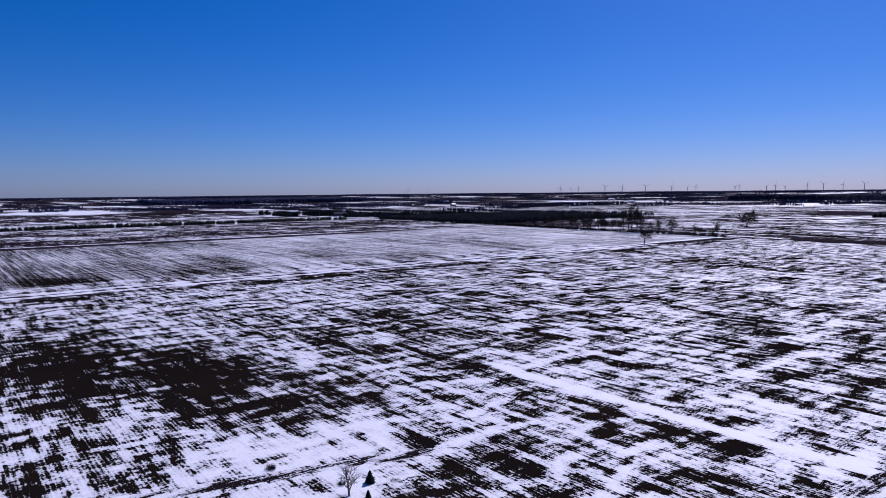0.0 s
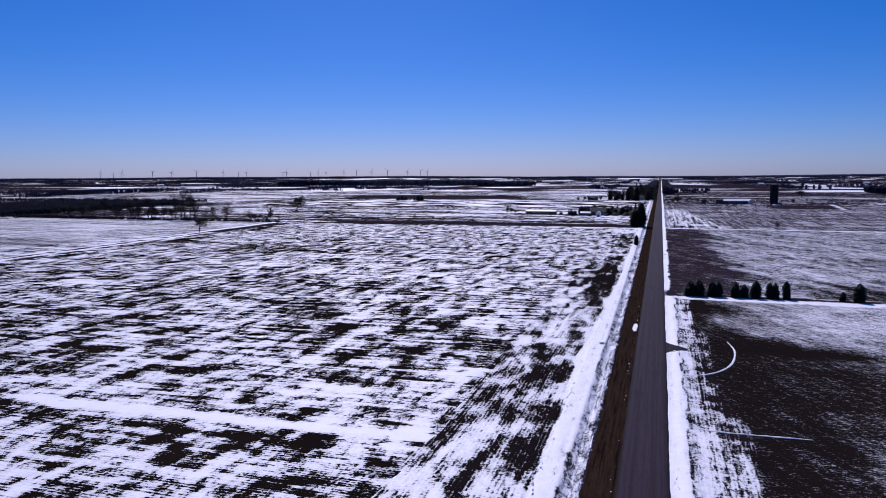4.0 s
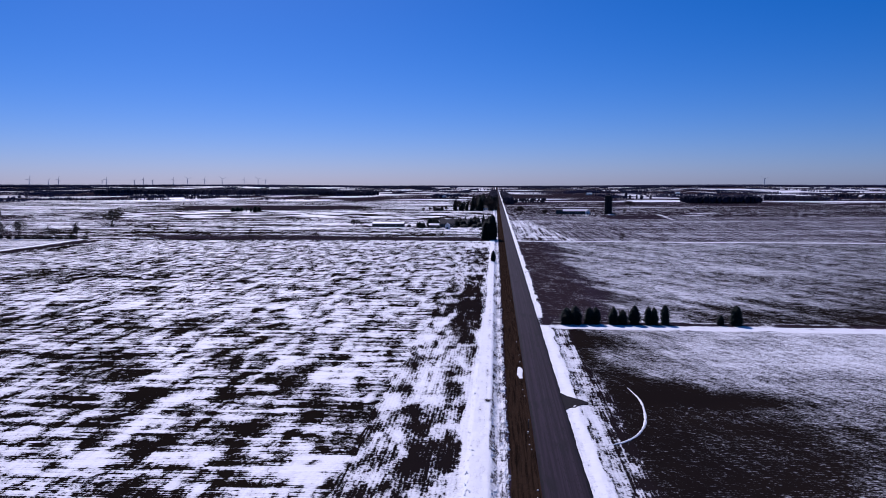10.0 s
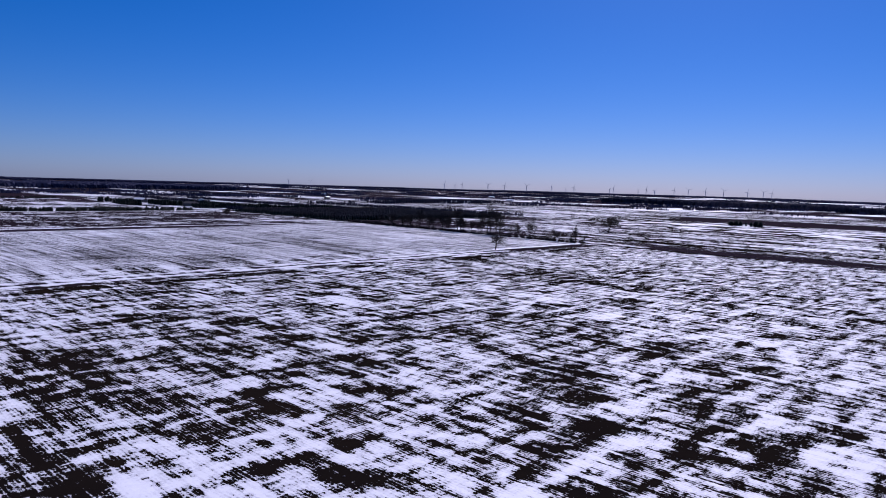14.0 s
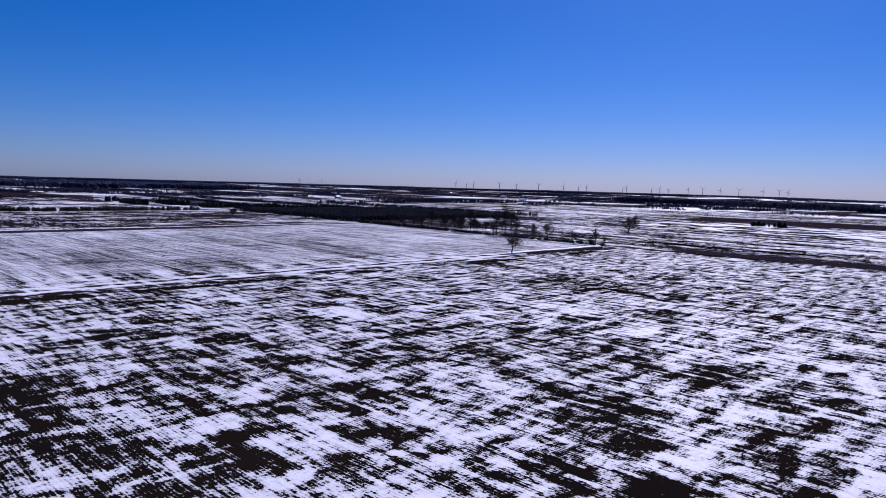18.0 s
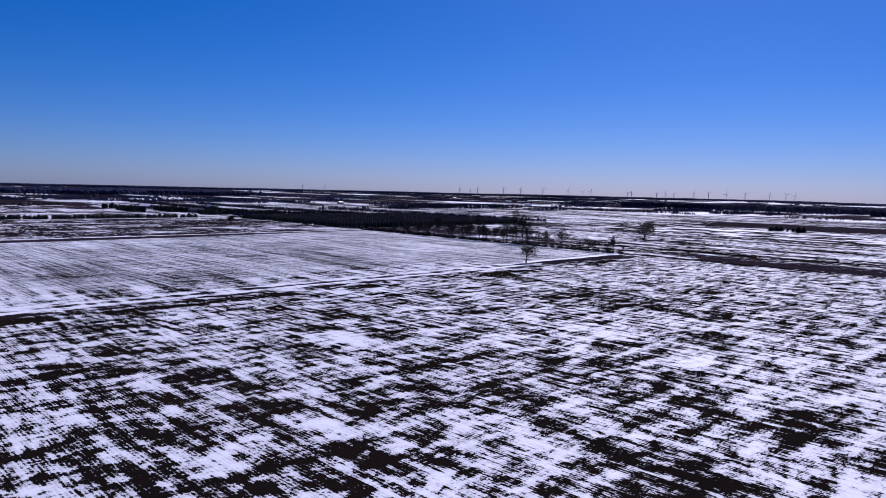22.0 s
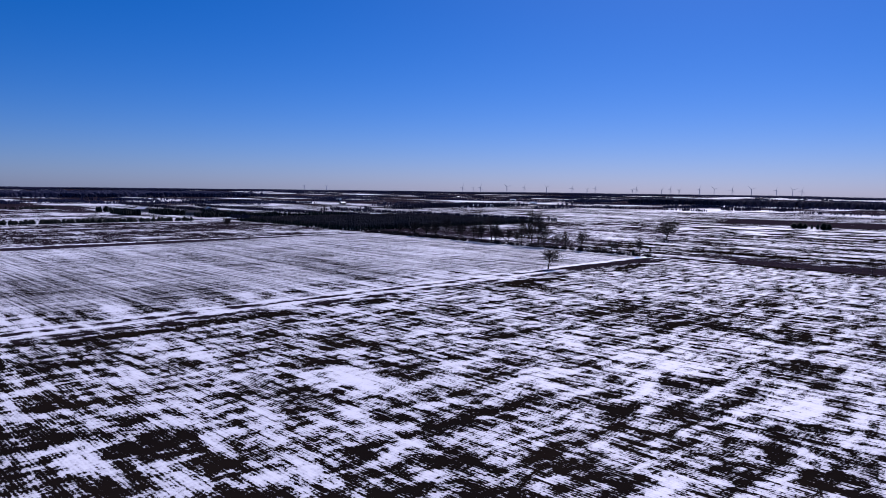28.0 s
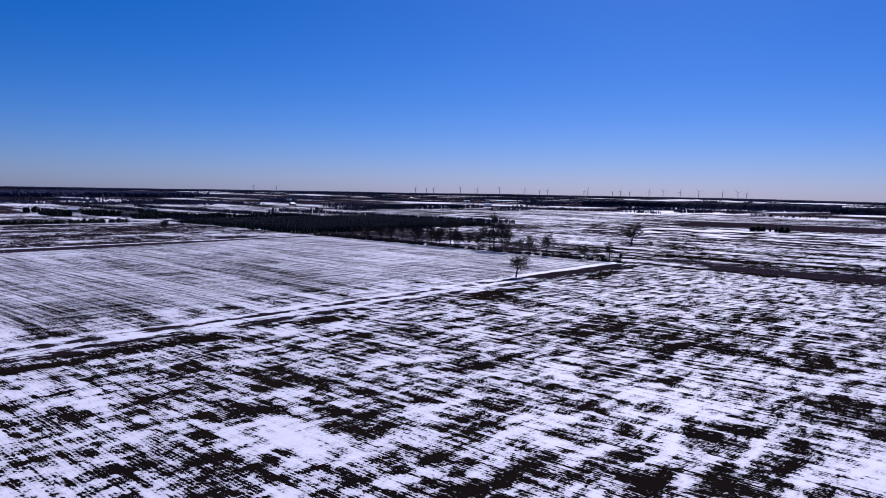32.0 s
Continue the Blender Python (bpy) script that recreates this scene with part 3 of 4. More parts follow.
for key, field in (("snow", S), ("grass", G), ("rows", R), ("patchy", P), ("lined", L)):
    gm.attributes.new(key, "FLOAT", "POINT").data.foreach_set("value", field.astype(np.float32).ravel())
gm.update(calc_edges=True)
gm.shade_smooth()
gm.materials.append(GROUND)
ground = tagged(new("ground", gm), "flat farmland with patchy melting snow over dark soil", "ground", kind="structure")

# ---- road: a crowned strip that follows the land to the horizon ----
ry = stretch((-500, -60, 20, 4), (-60, 520, 2, 3), (520, 1600, 6, 30), (1600, 4900, 40, 80))
rx = [-3.45, -3.4, -2.4, -1.2, 0, 1.2, 2.4, 3.4, 3.45]
verts, faces = [], []
for y in ry:
    lift = 0.07 + 0.25 * float(step(np.array(y), 1200, 3000))
    for k, x in enumerate(rx):
        wob = 0.10 * float(vnoise(np.array(y / 3.1), np.array(float(k > 4)), 77)) if abs(x) > 3 else 0.0
        top = float(height(0, y)) + lift + 0.05 * (1 - (x / 3.4) ** 2)
        verts.append((x + wob, y, top if abs(x) < 3.42 else top - 0.3))
m = len(rx)
for j in range(len(ry) - 1):
    for i in range(m - 1):
        faces.append((j * m + i, j * m + i + 1, (j + 1) * m + i + 1, (j + 1) * m + i))
road = tagged(raw("road", verts, faces, ASPHALT, smooth=True), "straight worn grey asphalt country road, wet-dark edges", "road", kind="structure")
apron = [(3.3, 126.2), (4.2, 127.6), (5.2, 127.2), (6.6, 129.0), (7.9, 129.6), (8.2, 130.8), (7.0, 131.8), (5.6, 132.8), (4.4, 134.6), (3.3, 136.6)]
bm = bmesh.new()
top = [bm.verts.new((x, y, float(height(x, y)) + 0.17)) for x, y in apron]
low = [bm.verts.new((x, y, -0.2)) for x, y in apron]
bm.faces.new(top)
for i in range(len(apron)):
    j = (i + 1) % len(apron)
    bm.faces.new((low[i], low[j], top[j], top[i]))
tagged(link("driveway_apron", bm, ASPHALT), "short dark paved field entrance beside the road", "driveway", kind="structure")


def ridge(name, label, points, wide, high, seed):
    """A low uneven ridge of snow along a chain of points."""
    rnd = random.Random(seed)
    chain = []
    for k in range(len(points) - 1):
        a, b, c, d = (Vector((*points[min(max(i, 0), len(points) - 1)], 0)) for i in (k - 1, k, k + 1, k + 2))
        for t in np.linspace(0, 1, 9)[: 9 if k == len(points) - 2 else 8]:
            t = float(t)
            chain.append(0.5 * (2 * b + (c - a) * t + (2 * a - 5 * b + 4 * c - d) * t * t + (3 * b - a - 3 * c + d) * t**3))
    vs, fs = [], []
    for k, p in enumerate(chain):
        q = chain[min(k + 1, len(chain) - 1)] - chain[max(k - 1, 0)]
        side = Vector((-q.y, q.x, 0)).normalized()
        end = min(1.0, 4.0 * min(k, len(chain) - 1 - k) / len(chain) + 0.25)
        w, h = wide * end * rnd.uniform(0.6, 1.25), high * end * rnd.uniform(0.6, 1.2)
        z = float(height(p.x, p.y)) + 0.05
        for u, v in ((-1, -0.12), (-0.55, 0.75), (0, 1), (0.5, 0.8), (1, -0.12)):
            vs.append(p + side * w * u * 0.5 + Vector((0, 0, z + h * v)))
        if k:
            for i in range(4):
                fs.append((5 * k - 5 + i, 5 * k - 4 + i, 5 * k + 1 + i, 5 * k + i))
    return tagged(raw(name, vs, fs, SNOW, smooth=True), label, "snow ridge")


ridge("snow_ridge", "curved ridge of snow in a wheel rut", [(17.6, 141.5), (18.5, 134), (18.0, 127), (16.6, 120), (14.2, 114.5), (11.2, 111), (7.5, 109)], 0.5, 0.14, 1)
ridge("snow_ridge", "straight thin ridge of snow across the bare field", [(6.3, 78.9), (12, 78.3), (18, 78.5), (24.8, 78.9)], 0.42, 0.12, 2)


def snow_lump(x, y, size, seed, label, group=""):
    rnd = random.Random(seed)
    bm = bmesh.new()
    bmesh.ops.create_icosphere(bm, subdivisions=2, radius=1.0)
    for v in bm.verts:
        k = 1 + 0.5 * noise.noise(v.co * 2.3 + Vector((seed, 0, 0)))
        v.co = Vector((v.co.x * size[0] * k, v.co.y * size[1] * k, max(v.co.z, -0.2) * size[2] * k))
    ob = link("snow_lump", bm, SNOW, smooth=True)
    ob.matrix_world = pose(x, y, float(height(x, y)) + 0.04, 0, 0, rnd.uniform(-12, 12))
    return tagged(ob, label, "snow lump", group)


for k in range(16):
    rnd = random.Random(900 + k)
    y = 52 + 88 * rnd.random() if k < 12 else rnd.uniform(150, 330)
    r = rnd.uniform(0.05, 0.14)
    snow_lump(-4.15 + rnd.uniform(-0.3, 0.25), y, (r, r * rnd.uniform(1, 2.2), r * 0.7), 900 + k, "small crumb of snow on the brown verge", "snow crumbs on the verge")


def clods(name, label, places, seed, low, high, long):
    """Loose lumps of ploughed snow: many small rough blocks in one mesh."""
    rnd = np.random.RandomState(seed)
    vs, fs = [], []
    px, py = places
    pz = height(px, py)
    for x, y, z in zip(px.tolist(), py.tolist(), pz.tolist()):
        u = rnd.rand(9)
        size = low + (high - low) * u[0] ** 2
        a = 0.9 * (u[1] - 0.5)
        c, d = math.cos(a), math.sin(a)
        i = len(vs)
        for k, (ex, ey) in enumerate(((-1, -1), (1, -1), (1, 1), (-1, 1))):
            wx, wy = ex * size * (0.6 + 0.5 * u[2 + k % 3]), ey * size * long * (0.6 + 0.5 * u[4 + k % 3])
            vs.append((x + c * wx - d * wy, y + d * wx + c * wy, z - 0.05))
        vs.append((x + 0.3 * size * (u[7] - 0.5), y - 0.35 * size * long, z + 0.07 + size * (0.45 + 0.4 * u[8])))
        vs.append((x - 0.3 * size * (u[7] - 0.5), y + 0.35 * size * long, z + 0.07 + size * (0.4 + 0.4 * u[6])))
        fs += [(i, i + 1, i + 4), (i + 1, i + 2, i + 5, i + 4), (i + 2, i + 3, i + 5), (i + 3, i, i + 4, i + 5)]
    return tagged(raw(name, vs, fs, SNOW), label, "snow", kind="stuff")


# ---- trees ----
def conifer(name, tall, wide, seed, label, x, y, tiers=None, spread=1.0, low=0.06, oval=False):
    """A spruce or cedar: tapered trunk and whorls of drooping, ragged boughs."""
    rnd = random.Random(seed)
    ob = base(name, x, y, float(height(x, y)) - 0.05, rnd.uniform(0, 360))
    bm = bmesh.new()
    tube(bm, [((0, 0, 0), 0.035 * tall * 0.6 + 0.03), ((0, 0, tall * 0.5), 0.014 * tall), ((0, 0, tall * 0.96), 0.01)], 6)
    part("trunk", bm, BARK, ob)
    vs, fs = [], []
    n = tiers or max(14, int(tall * 4))
    for k in range(n):
        h = low + (0.99 - low) * (k / (n - 1)) ** 0.92
        reach = wide * 0.5 * (1 - h) ** (0.75 * spread) * rnd.uniform(0.85, 1.12) + 0.03 * tall * (1 - h)
        if oval:
            reach = wide * 0.60 * (1 - h**4) ** 0.6 * (0.70 + 0.30 * min(1, h / 0.3)) * rnd.uniform(0.9, 1.1)
        boughs = max(5, int(11 * (1 - h) + 5))
        start = rnd.uniform(0, 6.28)
        for b in range(boughs):
            a = start + 6.283 * b / boughs + rnd.uniform(-0.25, 0.25)
            r = reach * rnd.uniform(0.62, 1.12)
            z0 = h * tall
            d = Vector((math.cos(a), math.sin(a), 0))
            side = Vector((-d.y, d.x, 0))
            w = 0.34 * r + 0.05
            dip = -0.22 * r + rnd.uniform(-0.1, 0.1) * r
            i = len(vs)
            thick = 0.055 * tall / (n / 14) ** 0.5
            vs += [Vector((0, 0, z0 + thick)), d * r * 0.55 + side * w + Vector((0, 0, z0 + dip * 0.4)), d * r + Vector((0, 0, z0 + dip)), d * r * 0.55 - side * w + Vector((0, 0, z0 + dip * 0.4)), d * r * 0.5 + Vector((0, 0, z0 + thick * 0.5)), d * r * 0.45 + Vector((0, 0, z0 - thick))]
            fs += [(i, i + 1, i + 4), (i + 1, i + 2, i + 4), (i + 4, i + 2, i + 3), (i, i + 4, i + 3), (i + 1, i + 5, i + 2), (i + 5, i + 3, i + 2), (i, i + 5, i + 1), (i, i + 3, i + 5)]
    raw("crown", vs, fs, NEEDLES, ob)
    return tagged(ob, label, "tree", kind="")


def bare_tree(name, tall, wide, seed, label, x, y, depth=5, stems=1, start=0.13, group="", fine=0.05, pale=False):
    """A leafless tree: trunk, limbs set along it, branches and a haze of twigs."""
    rnd = random.Random(seed)
    fine = max(fine, 0.00011 * math.hypot(x, y)) if tall > 5 else fine
    ob = base(name, x, y, float(height(x, y)) - 0.05, 0)
    trunk, limbs, twig_v, twig_f = bmesh.new(), bmesh.new(), [], []
    counts = (10, 7, 6, 4) if depth > 5 else (8, 6, 5, 3)

    def grow(p, d, length, r, level):
        if level >= 3:
            e = p + d * length
            i = len(twig_v)
            side = d.orthogonal().normalized() * max(r, fine)
            other = d.cross(side).normalized() * max(r, fine)
            twig_v.extend([p + side, p - side * 0.5 + other * 0.8, p - side * 0.5 - other * 0.8, e])
            twig_f.extend([(i, i + 1, i + 3), (i + 1, i + 2, i + 3), (i + 2, i, i + 3)])
            if level >= 4:
                return
            path = [p, p.lerp(e, 0.5), e]
        else:
            path, q, dd = [p], p, d.copy()
            for k in range(3):
                wander = 0.10 if level == 0 else 0.24
                dd = (dd + Vector((rnd.uniform(-1, 1), rnd.uniform(-1, 1), rnd.uniform(-0.3, 0.9))) * wander).normalized()
                q = q + dd * length / 3
                path.append(q)
            tube(trunk if level == 0 else limbs, [(q, max(r * (1 - 0.24 * k), fine * 0.8)) for k, q in enumerate(path)], 7 if level == 0 else 5 if level == 1 else 3, False)
        low = start / 0.62 if level == 0 else 0.22
        n = counts[level]
        spin = rnd.uniform(0, 6.283)
        for k in range(n):
            at = low + (1 - low) * (k + rnd.uniform(0.2, 0.9)) / n
            f = min(at, 0.999) * (len(path) - 1)
            foot = path[int(f)].lerp(path[int(f) + 1], f - int(f))
            spin += 2.4 + rnd.uniform(-0.5, 0.5)
            axis = d.orthogonal().normalized()
            axis.rotate(Matrix.Rotation(spin, 3, d))
            nd = d.copy()
            nd.rotate(Matrix.Rotation(rnd.uniform(0.5, 1.0) * (1 if level else 1.15 - 0.6 * at), 3, axis))
            nd = (nd + Vector((0, 0, 0.18))).normalized()
            reach = tall * (0.52 - 0.20 * at) if level == 0 else length * rnd.uniform(0.42, 0.66) * (1.1 - 0.4 * at)
            grow(foot, nd, reach * rnd.uniform(0.8, 1.15), r * (0.45 if level == 0 else 0.5), level + 1)

    for s in range(stems):
        lean = Vector((rnd.uniform(-0.1, 0.1), rnd.uniform(-0.1, 0.1), 1)) if stems == 1 else Vector((rnd.uniform(-0.5, 0.5), rnd.uniform(-0.5, 0.5), 1))
        grow(Vector((0, 0, 0)), lean.normalized(), tall * 0.62, 0.02 * tall + 0.03, 0)
    spans = sorted(math.hypot(v[0], v[1]) for v in twig_v)
    reach = spans[int(len(spans) * 0.98)]
    fit = Matrix.Diagonal((wide * 0.5 / reach, wide * 0.5 / reach, tall / max(v[2] for v in twig_v), 1))
    for mesh in (trunk, limbs):
        bmesh.ops.transform(mesh, matrix=fit, verts=mesh.verts)
    twig_v = [fit @ v for v in twig_v]
    part("trunk", trunk, OLD_WOOD if pale else BARK, ob)
    part("limb_frame", limbs, OLD_WOOD if pale else BARK, ob)
    raw("crown", twig_v, twig_f, OLD_WOOD if pale else TWIGS, ob)
    return tagged(ob, label, "tree", group)


def shrub(name, tall, wide, seed, label, x, y, group=""):
    rnd = random.Random(seed)
    ob = base(name, x, y, float(height(x, y)) - 0.03, 0)
    vs, fs = [], []
    for k in range(190):
        a, o = rnd.uniform(0, 6.283), rnd.random() ** 0.5
        foot = Vector((math.cos(a), math.sin(a), 0)) * wide * 0.18 * o
        tip = Vector((math.cos(a) * wide * 0.5 * o + rnd.uniform(-0.2, 0.2), math.sin(a) * wide * 0.5 * o + rnd.uniform(-0.2, 0.2), tall * rnd.uniform(0.25, 1.0) * (1 - 0.35 * o)))
        mid = foot.lerp(tip, 0.55)
        thin = min(0.05, 0.018 * tall)
        for p, q, r in ((foot, tip, thin), (mid, mid + Vector((rnd.uniform(-0.5, 0.5), rnd.uniform(-0.5, 0.5), 0.4)) * tall * 0.3, 0.8 * thin)):
            i = len(vs)
            vs += [p + Vector((r, 0, 0)), p + Vector((-r * 0.5, r, 0)), p + Vector((-r * 0.5, -r, 0)), q]
            fs += [(i, i + 1, i + 3), (i + 1, i + 2, i + 3), (i + 2, i, i + 3)]
    me = raw("brush", vs, fs, TWIGS, ob)
    return tagged(ob, label, "shrub", group)


def fill(seed, dense, *cells):
    """Random places in rectangles of (x0, y0, x1, y1)."""
    rnd = np.random.RandomState(seed)
    px, py = [], []
    for x0, y0, x1, y1 in cells:
        n = max(3, int(abs(x1 - x0) * abs(y1 - y0) * dense))
        px.append(rnd.uniform(x0, x1, n))
        py.append(rnd.uniform(y0, y1, n))
    return np.concatenate(px), np.concatenate(py)


def woods(name, label, places, seed, tall=14.0, conifers=0.0, material=None, slim=1.0, category="woods", even=0.5):
    """A wood seen from afar: many upright ragged trees in one mesh."""
    rnd = np.random.RandomState(seed)
    vs, fs = [], []
    px, py = places
    pz = height(px, py)
    for x, y, z in zip(px.tolist(), py.tolist(), pz.tolist()):
        u = rnd.rand(14)
        h = tall * (1.12 - even + even * u[0])
        cone = u[1] < conifers
        w = h * (0.18 if cone else 0.24) * (0.8 + 0.4 * u[2]) * slim
        a = 3.14 * u[3]
        i = len(vs)
        rows = ((0.02, 1.0, 0), (0.42, 0.85, 1.05), (0.75, 0.5, 2.1)) if cone else ((0.12, 0.75, 0), (0.55, 1.0, 1.05), (0.9, 0.8, 2.1))
        k = 4
        for f, g, off in rows:
            for q in range(3):
                b = a + off + 2.094 * q
                r = g * w * (0.6 + 0.65 * u[k])
                vs.append((x + math.cos(b) * r, y + math.sin(b) * r, z + h * f * (0.92 + 0.16 * u[k])))
                k += 1
        vs.append((x + 0.3 * u[13], y, z + h))
        for q in range(3):
            p = (q + 1) % 3
            for r in (0, 3):
                fs += [(i + r + q, i + r + p, i + r + 3 + q), (i + r + p, i + r + 3 + p, i + r + 3 + q)]
            fs.append((i + 6 + q, i + 6 + p, i + 9))
        if not cone:
            j = len(vs)
            vs += [(x - 0.015 * h, y, z), (x + 0.015 * h, y, z), (x, y, z + h * 0.5)]
            fs.append((j, j + 1, j + 2))
    return tagged(raw(name, vs, fs, material or HAZY_WOODS), label, category, kind="stuff")


# ---- farm buildings ----
def gabled(name, label, x, y, turn, length, depth, wall_h, roof_h, wall, roof, doors=(), windows=(), category="building", eave=0.4):
    """A building with a pitched roof along its length; doors and windows of (side, offset, width, sill, height)."""
    ob = base(name, x, y, float(height(x, y)), turn)
    l, d = length / 2, depth / 2
    bm = bmesh.new()
    box(bm, -l, -d, -0.3, l, d, wall_h)
    for s in (-l + 0.01, l - 0.01):
        vs = [bm.verts.new(p) for p in ((s, -d, wall_h), (s, d, wall_h), (s, 0, wall_h + roof_h))]
        bm.faces.new(vs)
    part("wall", bm, wall, ob)
    for s in (-1, 1):
        bm = bmesh.new()
        k = roof_h / d
        lo = (s * (d + eave), wall_h - k * eave)
        vs = []
        for xx in (-l - eave, l + eave):
            for yy, zz in ((0, wall_h + roof_h), lo):
                vs.append(bm.verts.new((xx, yy, zz + 0.02)))
                vs.append(bm.verts.new((xx, yy, zz + 0.16)))
        for f in ((1, 3, 7, 5), (0, 4, 6, 2), (0, 1, 5, 4), (2, 6, 7, 3), (0, 2, 3, 1), (4, 5, 7, 6)):
            bm.faces.new([vs[i] for i in f])
        part("roof_slope", bm, roof, ob)
    for kind, items, mat in (("door", doors, OLD_WOOD), ("window", windows, GLASS_DARK)):
        for side, off, w, sill, h in items:
            bm = bmesh.new()
            if side in ("front", "back"):
                yy = -d if side == "front" else d
                box(bm, off - w / 2, min(yy, yy * 1.0) - 0.06, sill, off + w / 2, yy + 0.06, sill + h)
            else:
                xx = -l if side == "left" else l
                box(bm, xx - 0.06, off - w / 2, sill, xx + 0.06, off + w / 2, sill + h)
            if kind == "door":
                part(kind, bm, mat, ob)
                continue
            frame_ob = part("window", bm, WHITE_WALL, ob)
            bm = bmesh.new()
            if side in ("front", "back"):
                yy = -d if side == "front" else d
                box(bm, off - w / 2 + 0.08, yy - 0.075, sill + 0.08, off + w / 2 - 0.08, yy + 0.075, sill + h - 0.08)
            else:
                xx = -l if side == "left" else l
                box(bm, xx - 0.075, off - w / 2 + 0.08, sill + 0.08, xx + 0.075, off + w / 2 - 0.08, sill + h - 0.08)
            part("pane", bm, mat, frame_ob)
    return tagged(ob, label, category)


def tufts(name, label, places, seed, tall, material, blades=3):
    """Dead grass or weeds as many thin upright blades in one mesh."""
    rnd = np.random.RandomState(seed)
    px, py = places
    pz = height(px, py)
    vs, fs = [], []
    for x, y, z in zip(px.tolist(), py.tolist(), pz.tolist()):
        for k in range(blades):
            u = rnd.rand(6)
            a, h = 6.283 * u[0], tall * (0.5 + 0.7 * u[1])
            bx, by = x + 0.12 * (u[2] - 0.5), y + 0.12 * (u[3] - 0.5)
            w = 0.05 * tall + 0.015
            i = len(vs)
            vs += [(bx - w * math.cos(a), by - w * math.sin(a), z - 0.03), (bx + w * math.cos(a), by + w * math.sin(a), z - 0.03), (bx + h * 0.7 * (u[4] - 0.5), by + h * 0.7 * (u[5] - 0.5), z + h)]
            fs.append((i, i + 1, i + 2))
    return tagged(raw(name, vs, fs, material), label, "grass", kind="stuff")


# ---- trees and shrubs beside the road and in the fields ----
conifer("spruce_tree", 18.7, 9.0, 3, "tall dark spruce with boughs to the ground beside the road", -12.6, 506, tiers=60, low=0.01, oval=True)
conifer("spruce_tree", 15.5, 9.0, 33, "dark spruce standing against a taller spruce", -16.4, 508, tiers=50, low=0.01, oval=True)
conifer("spruce_tree", 14.0, 8.5, 34, "dark spruce behind two roadside spruces", -14.0, 516, tiers=50, low=0.01, oval=True)
conifer("cedar_tree", 5.9, 3.0, 4, "small dark cedar on the roadside snowbank", -11.2, 367, tiers=24, low=0.01, oval=True)
CEDARS = [(11.6, 206, 5.2, 3.6), (14.2, 206.3, 5.6, 3.6), (18.4, 206.2, 5.2, 2.8), (20.4, 206.4, 5.3, 2.8), (25.6, 206.4, 5.4, 2.7), (28.4, 206.6, 4.5, 2.8), (32.0, 206.8, 5.8, 3.2), (36.2, 207, 5.4, 2.4), (37.8, 207, 5.2, 2.5), (41.2, 207.5, 6.0, 2.6), (57.6, 207.6, 3.2, 1.9), (62.3, 208, 6.0, 3.6)]
for k, (x, y, h, w) in enumerate(CEDARS):
    size = "very small" if h < 4 else "tall" if h > 5.7 else "bushy"
    tagged(conifer("cedar_tree", h, w * 1.18, 40 + k, size + " dark green cedar in a row along the field edge", x, y, tiers=26, low=0.01, oval=True), group="cedars along the field edge")

bare_tree("tree", 19, 25, 5, "lone bare deciduous tree with a broad round crown", -387.6, 642, 6, fine=0.11)
bare_tree("tree", 12, 14.5, 6, "bare spreading tree beside the snowy farm track", -316.5, 379, 6, fine=0.07)
bare_tree("tree", 14, 9.5, 7, "slim bare tree at the corner of the field", -323, 486, 6)
bare_tree("tree", 11, 12, 8, "lone bare tree on a streaky snowy field", -738, 402, 6)
bare_tree("tree", 10.2, 6.5, 9, "thin bare tree on the dark grassy ditch bank", -191, 492, 5)
bare_tree("tree", 9.4, 8, 10, "small bare tree on the snowy boundary strip", 278, 523, 5)
bare_tree("tree", 6.3, 4, 11, "small leafless tree standing on a boundary strip", 81.6, 500, 5)
bare_tree("tree", 8.0, 6, 12, "small bare tree on snowy pasture", -149, 655, 5)
bare_tree("tree", 11.5, 17, 13, "broad bare tree beside the road by the barn", 23, 917, 6)
bare_tree("tree", 7.5, 11, 24, "low spreading bare tree near the long barn", 53, 905, 6, stems=2)
bare_tree("tree", 13, 21, 14, "wide bare tree on the field behind the silo", 215, 1165, 6)
bare_tree("tree", 5.5, 7, 15, "low bare tree near the silo", 169, 968, 5, stems=2)
bare_tree("sapling", 4.6, 5.2, 16, "young pale bare sapling with spreading twigs on snow", -71.6, -1.4, 6, start=0.08, fine=0.006, pale=True)
conifer("spruce_tree", 1.9, 1.9, 17, "young dark spruce growing from clean snow", -73.6, 3.0, tiers=16, spread=0.8, low=0.02)
conifer("spruce_tree", 1.3, 1.2, 18, "knee-high dark spruce beside the farm lane", -69.4, 0.3, tiers=12, spread=0.8, low=0.02)
shrub("shrub", 1.3, 2.4, 19, "low leafless shrub poking out of the snow", -86.6, -6.4)
shrub("shrub", 0.6, 2.2, 20, "low brown shrub beside the young spruce", -72.0, 6.2)
shrub("shrub", 0.5, 1.8, 21, "dead weed clump on the snow", -67.2, 5.6)
shrub("shrub", 0.9, 1.6, 22, "dry grass tuft beside the sapling", -75.4, -0.6)

